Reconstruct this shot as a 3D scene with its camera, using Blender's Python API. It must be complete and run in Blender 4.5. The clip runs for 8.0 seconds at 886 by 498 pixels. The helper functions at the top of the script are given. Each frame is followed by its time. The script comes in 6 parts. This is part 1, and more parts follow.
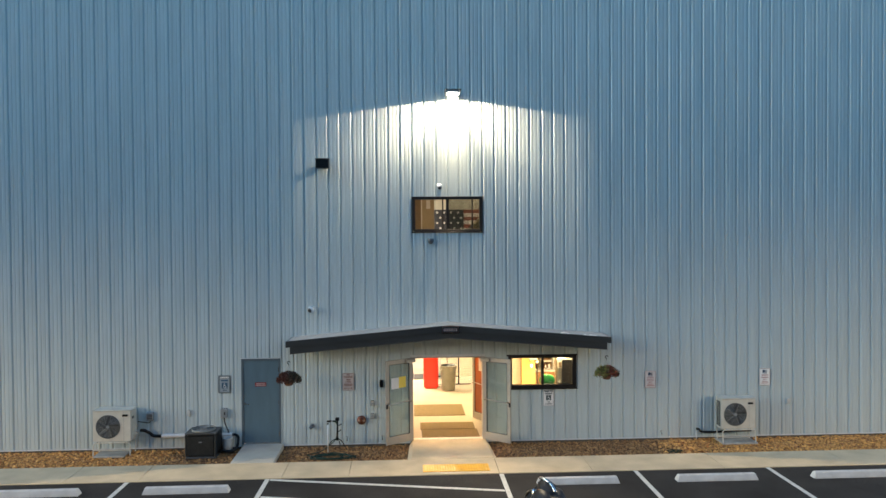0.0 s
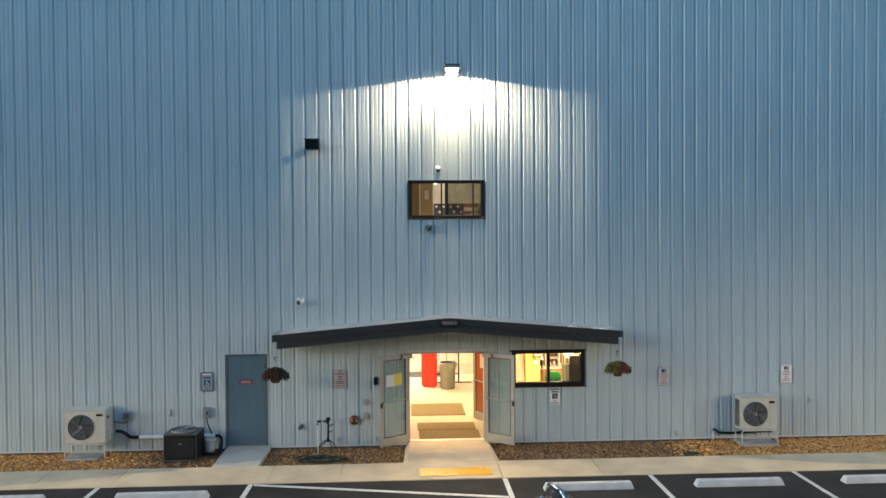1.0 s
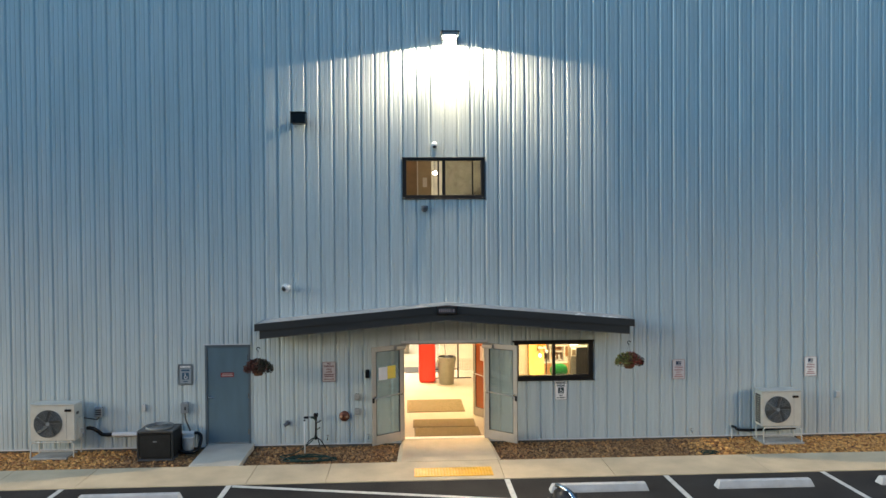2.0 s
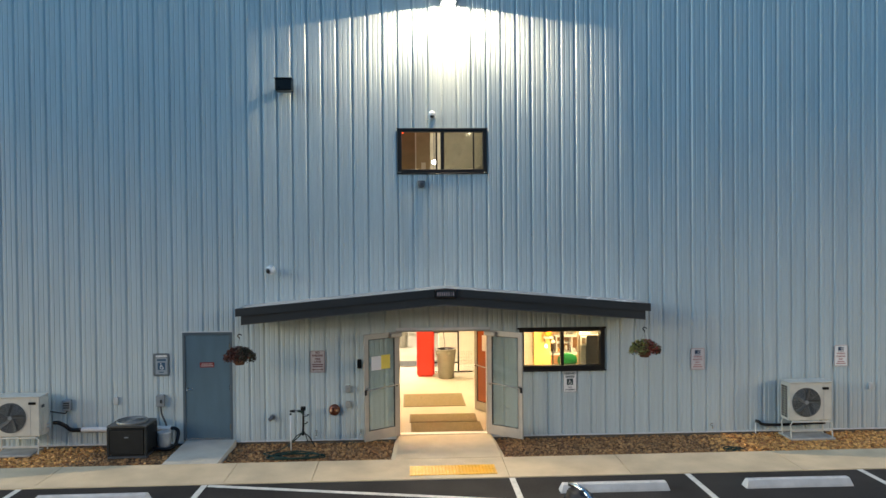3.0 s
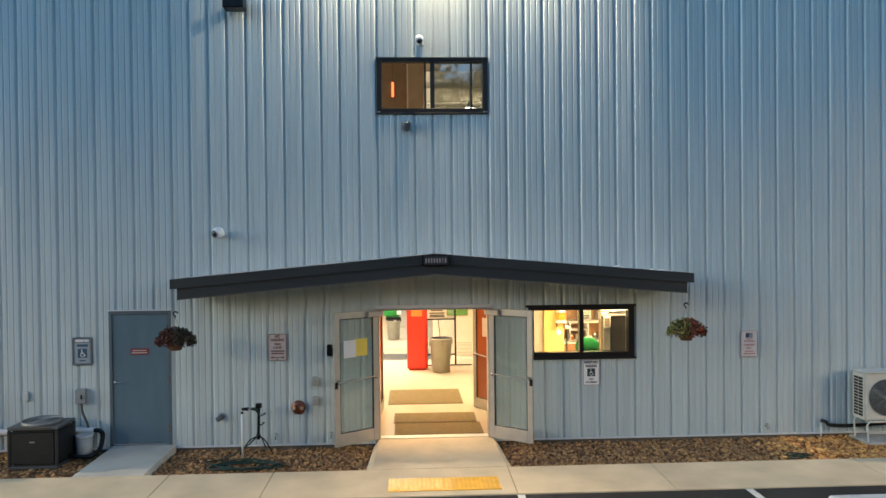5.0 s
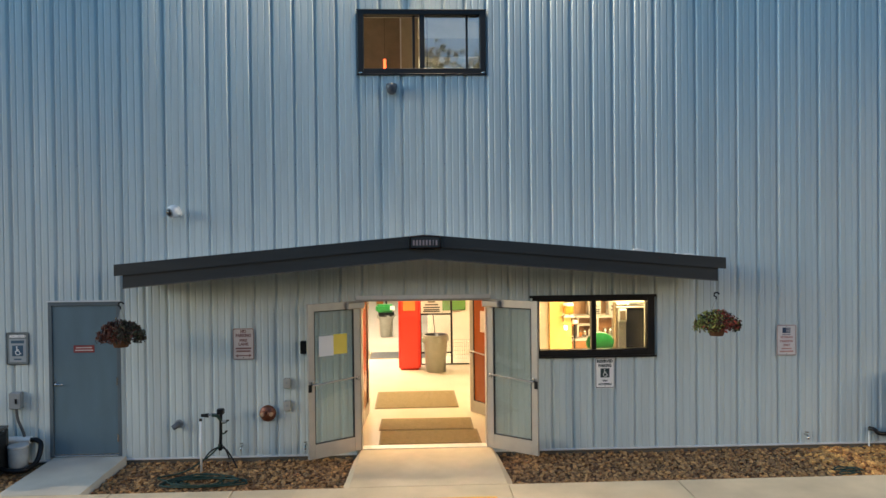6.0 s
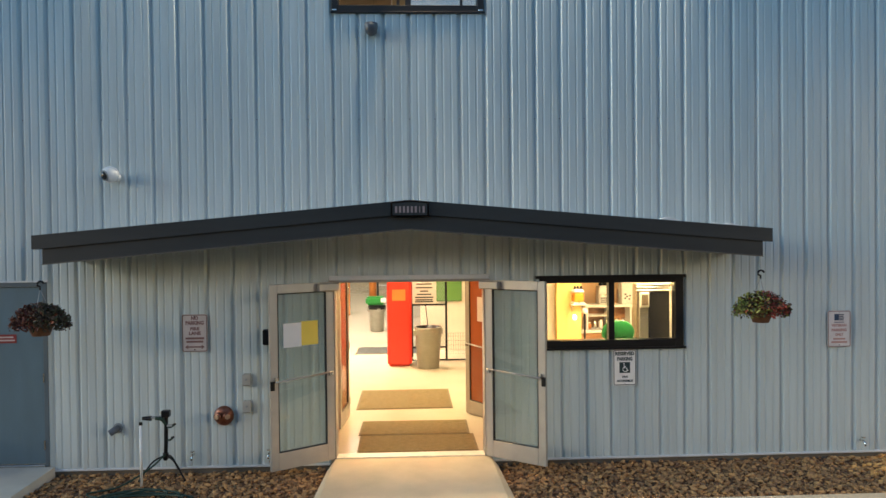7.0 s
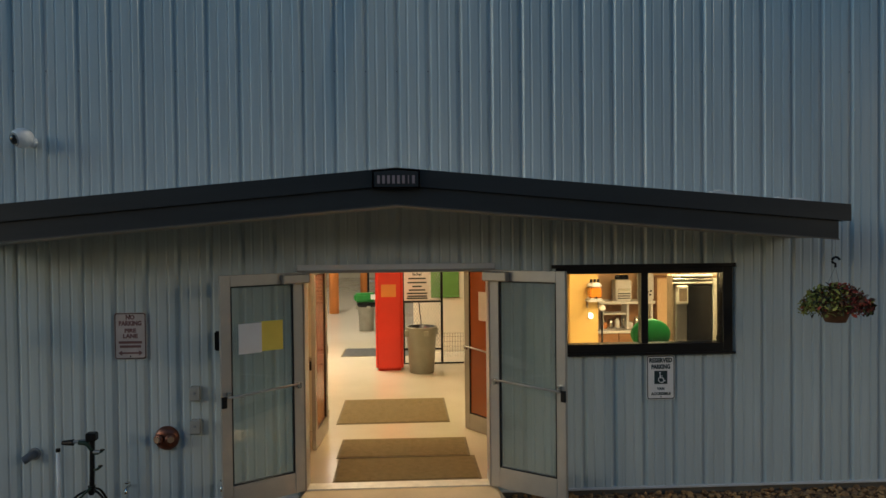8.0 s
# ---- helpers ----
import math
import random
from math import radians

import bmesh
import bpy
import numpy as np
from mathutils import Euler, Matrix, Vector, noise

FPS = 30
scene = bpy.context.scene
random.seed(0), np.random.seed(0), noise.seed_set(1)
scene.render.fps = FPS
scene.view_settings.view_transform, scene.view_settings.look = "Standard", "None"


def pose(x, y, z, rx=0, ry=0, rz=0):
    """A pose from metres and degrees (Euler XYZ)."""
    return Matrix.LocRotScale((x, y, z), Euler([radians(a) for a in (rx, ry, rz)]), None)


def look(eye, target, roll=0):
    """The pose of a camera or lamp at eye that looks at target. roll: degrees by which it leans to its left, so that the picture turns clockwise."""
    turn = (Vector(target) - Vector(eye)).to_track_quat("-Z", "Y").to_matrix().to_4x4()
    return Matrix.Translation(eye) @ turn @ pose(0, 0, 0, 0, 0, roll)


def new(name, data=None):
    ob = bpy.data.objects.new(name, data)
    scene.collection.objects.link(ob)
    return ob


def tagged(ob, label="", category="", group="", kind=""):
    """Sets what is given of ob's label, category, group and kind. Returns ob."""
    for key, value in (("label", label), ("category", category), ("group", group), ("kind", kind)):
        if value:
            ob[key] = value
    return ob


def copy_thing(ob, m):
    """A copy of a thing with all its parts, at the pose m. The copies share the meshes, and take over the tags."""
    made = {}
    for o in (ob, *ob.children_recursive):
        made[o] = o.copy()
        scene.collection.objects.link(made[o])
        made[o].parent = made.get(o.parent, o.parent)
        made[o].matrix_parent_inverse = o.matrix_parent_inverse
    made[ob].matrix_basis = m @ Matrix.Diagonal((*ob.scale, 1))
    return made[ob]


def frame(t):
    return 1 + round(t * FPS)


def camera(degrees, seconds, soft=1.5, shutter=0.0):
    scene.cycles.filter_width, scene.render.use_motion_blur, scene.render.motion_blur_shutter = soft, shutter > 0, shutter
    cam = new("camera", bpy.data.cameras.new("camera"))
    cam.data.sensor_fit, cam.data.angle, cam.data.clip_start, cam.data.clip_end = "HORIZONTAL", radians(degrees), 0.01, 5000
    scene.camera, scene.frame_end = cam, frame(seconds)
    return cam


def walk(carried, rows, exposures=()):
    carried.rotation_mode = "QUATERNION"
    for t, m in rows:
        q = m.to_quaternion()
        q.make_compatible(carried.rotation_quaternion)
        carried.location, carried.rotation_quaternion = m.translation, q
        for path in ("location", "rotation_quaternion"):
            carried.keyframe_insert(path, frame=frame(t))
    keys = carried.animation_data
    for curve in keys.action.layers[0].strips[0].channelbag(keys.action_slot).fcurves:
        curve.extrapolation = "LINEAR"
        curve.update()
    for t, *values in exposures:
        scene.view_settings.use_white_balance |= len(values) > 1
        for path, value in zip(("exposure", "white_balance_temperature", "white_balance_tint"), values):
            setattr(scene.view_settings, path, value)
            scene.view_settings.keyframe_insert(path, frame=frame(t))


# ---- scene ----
cam = camera(65.0, 8.0)
PATH = [
    (0, (-0.965, -17.958, 5.279), (-0.869, -15.961, 5.242), -0.4),
    (0.5, (-0.931, -17.355, 5.12), (-0.834, -15.358, 5.083), -0.4),
    (1, (-0.878, -16.743, 4.956), (-0.782, -14.746, 4.919), -0.4),
    (1.5, (-0.785, -16.136, 4.749), (-0.692, -14.138, 4.714), -0.4),
    (3, (-0.614, -14.299, 4.039), (-0.526, -12.301, 4.009), -0.5),
    (3.5, (-0.539, -13.649, 3.827), (-0.453, -11.651, 3.8), -0.5),
    (4, (-0.466, -12.963, 3.617), (-0.382, -10.965, 3.591), -0.6),
    (4.5, (-0.394, -12.257, 3.427), (-0.31, -10.259, 3.404), -0.6),
    (6, (-0.116, -10.023, 3.012), (-0.035, -8.025, 2.984), -0.6),
    (6.5, (-0.016, -9.226, 2.853), (0.067, -7.228, 2.824), -0.6),
    (7, (0.057, -8.448, 2.65), (0.141, -6.45, 2.62), -0.6),
    (7.5, (0.1, -7.666, 2.532), (0.188, -5.668, 2.497), -0.6),
    (8, (0.126, -6.864, 2.478), (0.223, -4.867, 2.442), -0.6),
]
STOPS = 1.93
walk(cam, [(t, look(eye, target, roll)) for t, eye, target, roll in PATH],
     [(t, STOPS - d, kelvin, tint) for t, d, kelvin, tint in (
         (0.0, -0.07, 6800, 9), (1.7, -0.06, 6760, 9), (3.4, 0.0, 6680, 9), (4.7, 0.0, 6700, 9), (6.0, 0.0, 6780, 10),
         (7.0, 0.0, 6900, 10), (7.44, 0.0, 7030, 10), (7.6, 0.16, 7060, 10), (7.8, 0.66, 6900, 9), (8.0, 1.25, 6700, 7))])

# ---- world and light: dusk sky, one wall lamp, lit rooms ----
world = bpy.data.worlds.new("dusk")
scene.world = world
world.use_nodes = True
wn = world.node_tree
sky = wn.nodes.new("ShaderNodeTexSky")
sky.sky_type, sky.sun_disc = "NISHITA", False
sky.sun_elevation, sky.sun_rotation = radians(4.5), radians(262)
sky.air_density, sky.dust_density, sky.ozone_density = 1.0, 0.3, 3.4
wn.links.new(sky.outputs[0], wn.nodes["Background"].inputs[0])
wn.nodes["Background"].inputs[1].default_value = 0.158


# soft light of the bright western sky, low along the wall
sun = bpy.data.lights.new("sun", "SUN")
sun.energy, sun.angle, sun.color = 0.25, radians(25), (0.48, 0.82, 1.0)
new("sun", sun).matrix_world = look((-0.94, -0.19, 0.29), (0, 0, 0))


def lamp(name, kind, m, watts, colour, **more):
    data = bpy.data.lights.new(name, kind)
    data.energy, data.color = watts, colour
    if kind == "SPOT":
        data.spot_size, data.spot_blend, data.shadow_soft_size = more["size"], more["blend"], more["soft"]
    elif kind == "AREA":
        data.shape, data.size, data.size_y = "RECTANGLE", more["w"], more["h"]
    else:
        data.shadow_soft_size = more["soft"]
    ob = new(name, data)
    ob.matrix_world = m
    return ob


WARM, NEUTRAL = (1.0, 0.71, 0.35), (1.0, 0.93, 0.82)
# the lamp's small bright source, and the board that throws light forward on to the ground
LAMP_AT = (0.155, -0.26, 8.84)
lamp("wall_pack_light", "AREA", pose(*LAMP_AT, -12), 36, (1.0, 0.83, 0.61), w=0.0016, h=0.0016)
for side in (-1, 1):
    board = lamp("wall_pack_light", "AREA", pose(LAMP_AT[0], LAMP_AT[1], LAMP_AT[2] - 0.004, -8, -57 * side), 27, (1.0, 0.83, 0.60), w=0.0016, h=0.0016)
    board.data.spread = radians(76)
wash = lamp("wall_pack_light", "AREA", pose(0.155, -0.42, 8.84, 6), 4.2, (1.0, 0.79, 0.52), w=0.10, h=0.04)
wash.data.spread = radians(64)
forward = lamp("wall_pack_light", "AREA", pose(0.155, -0.44, 8.84, -41), 42, (1.0, 0.84, 0.60), w=0.24, h=0.06)
forward.data.spread = radians(76)
lamp("vestibule_light", "AREA", pose(0, 0.42, 2.72), 19, WARM, w=1.6, h=0.3)
lamp("unseen_lobby_light", "AREA", pose(-0.2, 2.75, 3.30), 34, WARM, w=2.0, h=0.3)
lamp("unseen_lobby_light", "AREA", pose(-0.9, 6.2, 3.30), 105, (1.0, 0.82, 0.54), w=2.4, h=0.5)
# this third one is added only to whiten the floor beyond
lamp("unseen_lobby_light", "AREA", pose(-2.1, 7.8, 3.30), 130, (1.0, 0.90, 0.74), w=1.6, h=0.3)
lamp("unseen_kitchen_light", "AREA", pose(3.6, 1.7, 2.72), 60, (1.0, 0.74, 0.46), w=1.8, h=0.6)
# no second lamp is seen here: added to brighten the refrigerator front
lamp("unseen_kitchen_light", "AREA", pose(2.9, 0.27, 2.72), 30, (1.0, 0.78, 0.50), w=0.9, h=0.08)
# unseen lot lamps added behind the walk to warm the low wall: full-cutoff heads that throw forward below their own
# height
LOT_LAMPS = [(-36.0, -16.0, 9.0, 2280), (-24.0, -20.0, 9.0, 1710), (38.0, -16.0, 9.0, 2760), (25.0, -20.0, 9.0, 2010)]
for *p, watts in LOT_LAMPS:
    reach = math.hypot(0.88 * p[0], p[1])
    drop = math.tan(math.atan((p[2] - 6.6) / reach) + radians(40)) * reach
    lamp("added_lot_light", "SPOT", look(p, (0.12 * p[0], 0, p[2] - drop)), watts, (1.0, 0.745, 0.445), size=radians(80), blend=0.55, soft=1.8)
# both bays are unseen; the nearer is added to brighten the bulkhead
for lx, ly, watts in ((-3.2, 13.0, 1600), (-3.5, 5.5, 45)):
    lamp("hall_light", "AREA", pose(lx, ly, 11.2), watts, NEUTRAL, w=0.6, h=0.6)

for lx, ly in ((3.15, 30.6), (-5.0, 30.0)):
    lamp("hall_light", "POINT", pose(lx, ly, 10.98), 140, (1.0, 0.90, 0.70), soft=0.2)

# ---- materials ----


def material(name, colour, rough=0.6, metal=0.0, var=0.12, scale=6.0, bump=0.1, fine=120.0, stretch=(1, 1, 1),
             by="none", spec=0.5, coat=0.0, second=None, blotch=0.5):
    """Surface with blotches and grain at world size; by: 'object' or 'island' varies single pieces."""
    m = bpy.data.materials.new(name)
    m.use_nodes = True
    nt = m.node_tree
    add, link = nt.nodes.new, nt.links.new
    bs = nt.nodes["Principled BSDF"]
    bs.inputs["Roughness"].default_value, bs.inputs["Metallic"].default_value = rough, metal
    bs.inputs["Specular IOR Level"].default_value, bs.inputs["Coat Weight"].default_value = spec, coat
    tc, mp = add("ShaderNodeTexCoord"), add("ShaderNodeMapping")
    mp.inputs["Scale"].default_value = stretch
    link(tc.outputs["Object"], mp.inputs["Vector"])
    n1, n2 = add("ShaderNodeTexNoise"), add("ShaderNodeTexNoise")
    n1.inputs["Scale"].default_value, n1.inputs["Detail"].default_value = scale, 5
    n2.inputs["Scale"].default_value, n2.inputs["Detail"].default_value = fine, 3
    link(mp.outputs[0], n1.inputs["Vector"]), link(mp.outputs[0], n2.inputs["Vector"])
    mix = add("ShaderNodeMix")
    mix.data_type, mix.blend_type = "RGBA", "MIX"
    other = second or tuple(max(0.0, c * (1 - 2.2 * var)) for c in colour)
    mix.inputs[6].default_value, mix.inputs[7].default_value = (*[min(1, c * (1 + var)) for c in colour], 1), (*other, 1)
    ramp = add("ShaderNodeMapRange")
    ramp.inputs["From Min"].default_value, ramp.inputs["From Max"].default_value = blotch - 0.2, blotch + 0.25
    if by == "object":
        info = add("ShaderNodeObjectInfo")
        link(info.outputs["Random"], mix.inputs[0])
    elif by == "island":
        info = add("ShaderNodeNewGeometry")
        link(info.outputs["Random Per Island"], mix.inputs[0])
    else:
        link(n1.outputs[0], ramp.inputs[0]), link(ramp.outputs[0], mix.inputs[0])
    grain = add("ShaderNodeMix")
    grain.data_type, grain.blend_type = "RGBA", "MULTIPLY"
    grain.inputs[0].default_value = min(1.0, var * 3)
    link(mix.outputs[2], grain.inputs[6]), link(n2.outputs[0], grain.inputs[7])
    lift = add("ShaderNodeMix")
    lift.data_type, lift.blend_type = "RGBA", "ADD"
    lift.inputs[0].default_value = min(1.0, var * 1.2)
    link(grain.outputs[2], lift.inputs[6]), link(mix.outputs[2], lift.inputs[7])
    link(lift.outputs[2], bs.inputs["Base Color"])
    if bump:
        bp = add("ShaderNodeBump")
        bp.inputs["Strength"].default_value, bp.inputs["Distance"].default_value = bump, 0.01
        link(n2.outputs[0], bp.inputs["Height"]), link(bp.outputs[0], bs.inputs["Normal"])
    rr = add("ShaderNodeMapRange")
    rr.inputs["To Min"].default_value, rr.inputs["To Max"].default_value = max(0.02, rough - 0.08), min(1, rough + 0.08)
    link(n1.outputs[0], rr.inputs[0]), link(rr.outputs[0], bs.inputs["Roughness"])
    return m


def glowing(name, colour, strength):
    m = bpy.data.materials.new(name)
    m.use_nodes = True
    bs = m.node_tree.nodes["Principled BSDF"]
    bs.inputs["Base Color"].default_value = (*colour, 1)
    bs.inputs["Emission Color"].default_value, bs.inputs["Emission Strength"].default_value = (*colour, 1), strength
    return m


def pane_glass(name, tint, gloss=0.03, ior=1.45, haze=0.0):
    """Thin clear pane: tinted see-through with a Fresnel mirror and a pale film painted in for haze."""
    m = bpy.data.materials.new(name)
    m.use_nodes = True
    nt = m.node_tree
    nt.nodes.remove(nt.nodes["Principled BSDF"])
    a, b, mx, fr = (nt.nodes.new(k) for k in ("ShaderNodeBsdfTransparent", "ShaderNodeBsdfGlossy", "ShaderNodeMixShader", "ShaderNodeFresnel"))
    a.inputs[0].default_value, b.inputs[0].default_value, b.inputs["Roughness"].default_value = (*tint, 1), (1, 1, 1, 1), gloss
    fr.inputs[0].default_value = ior
    out = nt.nodes["Material Output"]
    # diffuse film imitates the pale haze and reflections on the pane
    film, veil, cloud = (nt.nodes.new(k) for k in ("ShaderNodeBsdfDiffuse", "ShaderNodeMixShader", "ShaderNodeTexNoise"))
    amount = nt.nodes.new("ShaderNodeMath")
    amount.operation, amount.inputs[1].default_value = "MULTIPLY", 2 * haze
    film.inputs[0].default_value, cloud.inputs["Scale"].default_value = (0.75, 0.77, 0.74, 1), 2.5
    nt.links.new(cloud.outputs[0], amount.inputs[0]), nt.links.new(amount.outputs[0], veil.inputs[0])
    nt.links.new(a.outputs[0], veil.inputs[1]), nt.links.new(film.outputs[0], veil.inputs[2])
    nt.links.new(fr.outputs[0], mx.inputs[0]), nt.links.new(veil.outputs[0], mx.inputs[1])
    nt.links.new(b.outputs[0], mx.inputs[2]), nt.links.new(mx.outputs[0], out.inputs[0])
    return m


def panel_paint():
    """Light grey painted steel sheet: faint vertical rain streaks and oil-canning."""
    m = material("panel_steel", (0.485, 0.55, 0.55), rough=0.33, metal=0.0, var=0.05, scale=1.4, bump=0.03, fine=9.0,
                 stretch=(5.0, 5.0, 0.25), spec=0.60)
    nt = m.node_tree
    n, bp = nt.nodes.new("ShaderNodeTexNoise"), nt.nodes.new("ShaderNodeBump")
    tc, mp = nt.nodes.new("ShaderNodeTexCoord"), nt.nodes.new("ShaderNodeMapping")
    mp.inputs["Scale"].default_value = (1.6, 1, 0.5)
    n.inputs["Scale"].default_value, n.inputs["Detail"].default_value = 1.5, 2
    bp.inputs["Strength"].default_value, bp.inputs["Distance"].default_value = 0.32, 0.03
    nt.links.new(tc.outputs["Object"], mp.inputs[0]), nt.links.new(mp.outputs[0], n.inputs["Vector"])
    nt.links.new(n.outputs[0], bp.inputs["Height"])
    nt.links.new(bp.outputs[0], nt.nodes["Principled BSDF"].inputs["Normal"])
    return m


M_PANEL = panel_paint()
M_TRIMW = material("white_trim", (0.62, 0.63, 0.63), 0.4, 0.1, 0.05, 3)
M_FASCIA = material("charcoal_trim", (0.036, 0.037, 0.036), 0.45, 0.0, 0.12, 2, 0.03, stretch=(0.4, 1, 3), spec=0.4)
M_SOFFIT = material("soffit_tan", (0.42, 0.39, 0.33), 0.5, 0, 0.06, 3)
M_BRONZE = material("dark_bronze", (0.018, 0.015, 0.013), 0.4, 0.3, 0.10, 5, 0.02)
M_ALU = material("anodised_aluminium", (0.41, 0.385, 0.345), 0.38, 0.5, 0.05, 4, 0.02)
M_STEEL = material("bright_steel", (0.62, 0.62, 0.60), 0.22, 1.0, 0.05, 8, 0.02)
M_DOORGREY = material("grey_blue_door_paint", (0.092, 0.152, 0.190), 0.42, 0, 0.06, 2.5, 0.03, stretch=(2, 2, 0.5))
M_DOORFRAME = material("dark_door_frame_paint", (0.09, 0.12, 0.14), 0.42, 0, 0.06, 2.5, 0.03)
M_DOORSIGN = material("dark_red_sign", (0.22, 0.022, 0.022), 0.4, 0, 0.05, 7, 0.01)
M_SIGNGREY = material("faded_sign_grey", (0.31, 0.35, 0.37), 0.45, 0, 0.06, 7, 0.01)
M_SENSOR = material("blue_grey_plastic", (0.10, 0.105, 0.115), 0.4, 0, 0.08, 12, 0.03)
M_CONC = material("sidewalk_concrete", (0.655, 0.51, 0.325), 0.85, 0, 0.09, 1.6, 0.25, 160, by="none")
M_CONC2 = material("foundation_concrete", (0.13, 0.11, 0.085), 0.9, 0, 0.12, 3, 0.3)
# pale colour in place of the bright reflection on the metal threshold
M_SILL = material("pale_threshold", (0.70, 0.64, 0.52), 0.4, 0, 0.08, 9, 0.05)
M_DRIP = material("brown_drip_trim", (0.13, 0.11, 0.085), 0.5, 0, 0.06, 3)
M_STOP = material("precast_concrete", (0.55, 0.54, 0.52), 0.85, 0, 0.08, 5, 0.3, 140)
M_ASPH = material("asphalt", (0.042, 0.038, 0.034), 0.9, 0, 0.16, 0.9, 0.6, 220, spec=0.2)
M_LINE = material("road_paint", (0.66, 0.64, 0.58), 0.7, 0, 0.10, 8, 0.2, 150)
M_SOIL = material("gravel_bed", (0.20, 0.09, 0.04), 0.95, 0, 0.2, 12, 0.8, 60)
M_STONE = material("river_stone", (0.46, 0.25, 0.095), 0.7, 0, 0.12, 14, 0.2, 60, by="object", second=(0.13, 0.062, 0.03))
M_STONES = material("river_stones", (0.48, 0.25, 0.09), 0.7, 0, 0.12, 14, 0.2, 60, by="island", second=(0.15, 0.070, 0.03))
# the same stones in brighter gold, with the wall lamp's light in their colour
M_STONES_LIT = material("golden_stones", (0.80, 0.41, 0.115), 0.65, 0, 0.12, 14, 0.2, 60, by="island", second=(0.30, 0.115, 0.035))
# pavement concrete again, greyed for the shade at the side door
M_WALKSHADE = material("shaded_walk_concrete", (0.52, 0.475, 0.395), 0.85, 0, 0.09, 1.6, 0.25, 160, by="none")
M_PAD = material("grey_pad_concrete", (0.42, 0.39, 0.34), 0.9, 0, 0.14, 4, 0.3, 120)
M_YELLOW = material("tactile_yellow", (0.85, 0.43, 0.02), 0.32, 0, 0.08, 6, 0.1)
M_GLASS = pane_glass("window_glass", (0.86, 0.88, 0.86), ior=1.5, haze=0.01)
M_COATED = pane_glass("coated_glass", (0.80, 0.80, 0.76), ior=2.8)
M_DGLASS = pane_glass("door_glass", (0.72, 0.78, 0.75), gloss=0.02, ior=1.6, haze=0.12)
M_BLACK = material("black_plastic", (0.008, 0.008, 0.009), 0.3, 0, 0.10, 12, 0.04, spec=0.25)
M_GLOSS = material("black_gloss_paint", (0.008, 0.008, 0.009), 0.3, 0, 0.05, 8, 0.0, coat=0.2)
M_BIKE = material("worn_black_paint", (0.010, 0.010, 0.011), 0.5, 0, 0.05, 8, 0.0)
M_CHROME = material("chrome", (0.75, 0.75, 0.76), 0.08, 1.0, 0.02, 8, 0.0)
M_RUBBER = material("tyre_rubber", (0.02, 0.02, 0.02), 0.8, 0, 0.1, 14, 0.3)
M_HPWHITE = material("ivory_sheet_metal", (0.60, 0.57, 0.49), 0.45, 0.05, 0.06, 4, 0.03)
M_GRILLE = material("dark_grille", (0.07, 0.072, 0.075), 0.5, 0.2, 0.08, 10, 0.03)
M_VENT = material("dark_vent_paint", (0.11, 0.12, 0.135), 0.5, 0.1, 0.08, 8, 0.03)
M_GUARD = material("grey_wire_guard", (0.20, 0.205, 0.195), 0.5, 0.2, 0.06, 10, 0.02)
M_ACTOP = material("pale_worn_guard", (0.24, 0.24, 0.225), 0.5, 0.3, 0.10, 8, 0.04)
M_FAN = material("fan_plastic", (0.05, 0.052, 0.052), 0.6, 0, 0.08, 10, 0.03)
M_RIM = material("dusty_rim", (0.12, 0.115, 0.105), 0.6, 0.1, 0.12, 8, 0.05)
M_SIGNPLATE = material("dull_sign_plate", (0.17, 0.20, 0.21), 0.45, 0, 0.08, 7, 0.01)
M_PAIL = material("dull_grey_plastic", (0.36, 0.355, 0.33), 0.55, 0, 0.08, 8, 0.02)
M_OUTLET = material("dull_white_plastic", (0.52, 0.52, 0.50), 0.5, 0, 0.05, 9, 0.02)
M_ACDARK = material("charcoal_sheet_metal", (0.021, 0.023, 0.024), 0.5, 0.2, 0.08, 6, 0.04)
M_GREYBOX = material("grey_box_paint", (0.26, 0.28, 0.29), 0.45, 0.2, 0.07, 8, 0.03)
M_PVC = material("white_pvc", (0.72, 0.72, 0.70), 0.4, 0, 0.05, 6, 0.02)
M_SIGNOLD = material("faded_sign_white", (0.53, 0.455, 0.425), 0.5, 0.0, 0.06, 7, 0.01)
M_SIGNROSE = material("dusty_rose_paint", (0.36, 0.27, 0.26), 0.5, 0, 0.06, 7, 0.01)
M_SIGNPINK = material("dusty_sign_white", (0.66, 0.60, 0.58), 0.4, 0, 0.06, 7, 0.01)
M_SIGNDULL = material("faded_sign_red", (0.20, 0.095, 0.088), 0.5, 0, 0.06, 7, 0.01)
M_PETALD = material("dark_red_petal", (0.135, 0.036, 0.019), 0.6, 0, 0.1, 9, 0.05, by="island", second=(0.085, 0.028, 0.015))
M_LEAFD = material("dark_leaf", (0.05, 0.055, 0.02), 0.6, 0, 0.1, 9, 0.1, by="island", second=(0.03, 0.02, 0.012))
M_ROOF = material("canopy_sheet", (0.30, 0.31, 0.32), 0.5, 0.1, 0.06, 3, 0.03)
M_DOORRED = material("orange_red_door_panel", (0.27, 0.066, 0.018), 0.25, 0, 0.06, 1.2, 0.0, coat=0.3)
M_PEACH = material("peach_wall", (0.76, 0.50, 0.28), 0.6, 0, 0.06, 2, 0.03)
M_SIGNW = material("sign_white", (0.86, 0.83, 0.79), 0.35, 0.0, 0.04, 7, 0.01)
M_SIGNB = material("sign_green_black", (0.02, 0.04, 0.04), 0.4, 0, 0.05, 7, 0.01)
M_SIGNR = material("sign_red", (0.44, 0.23, 0.21), 0.4, 0, 0.05, 7, 0.01)
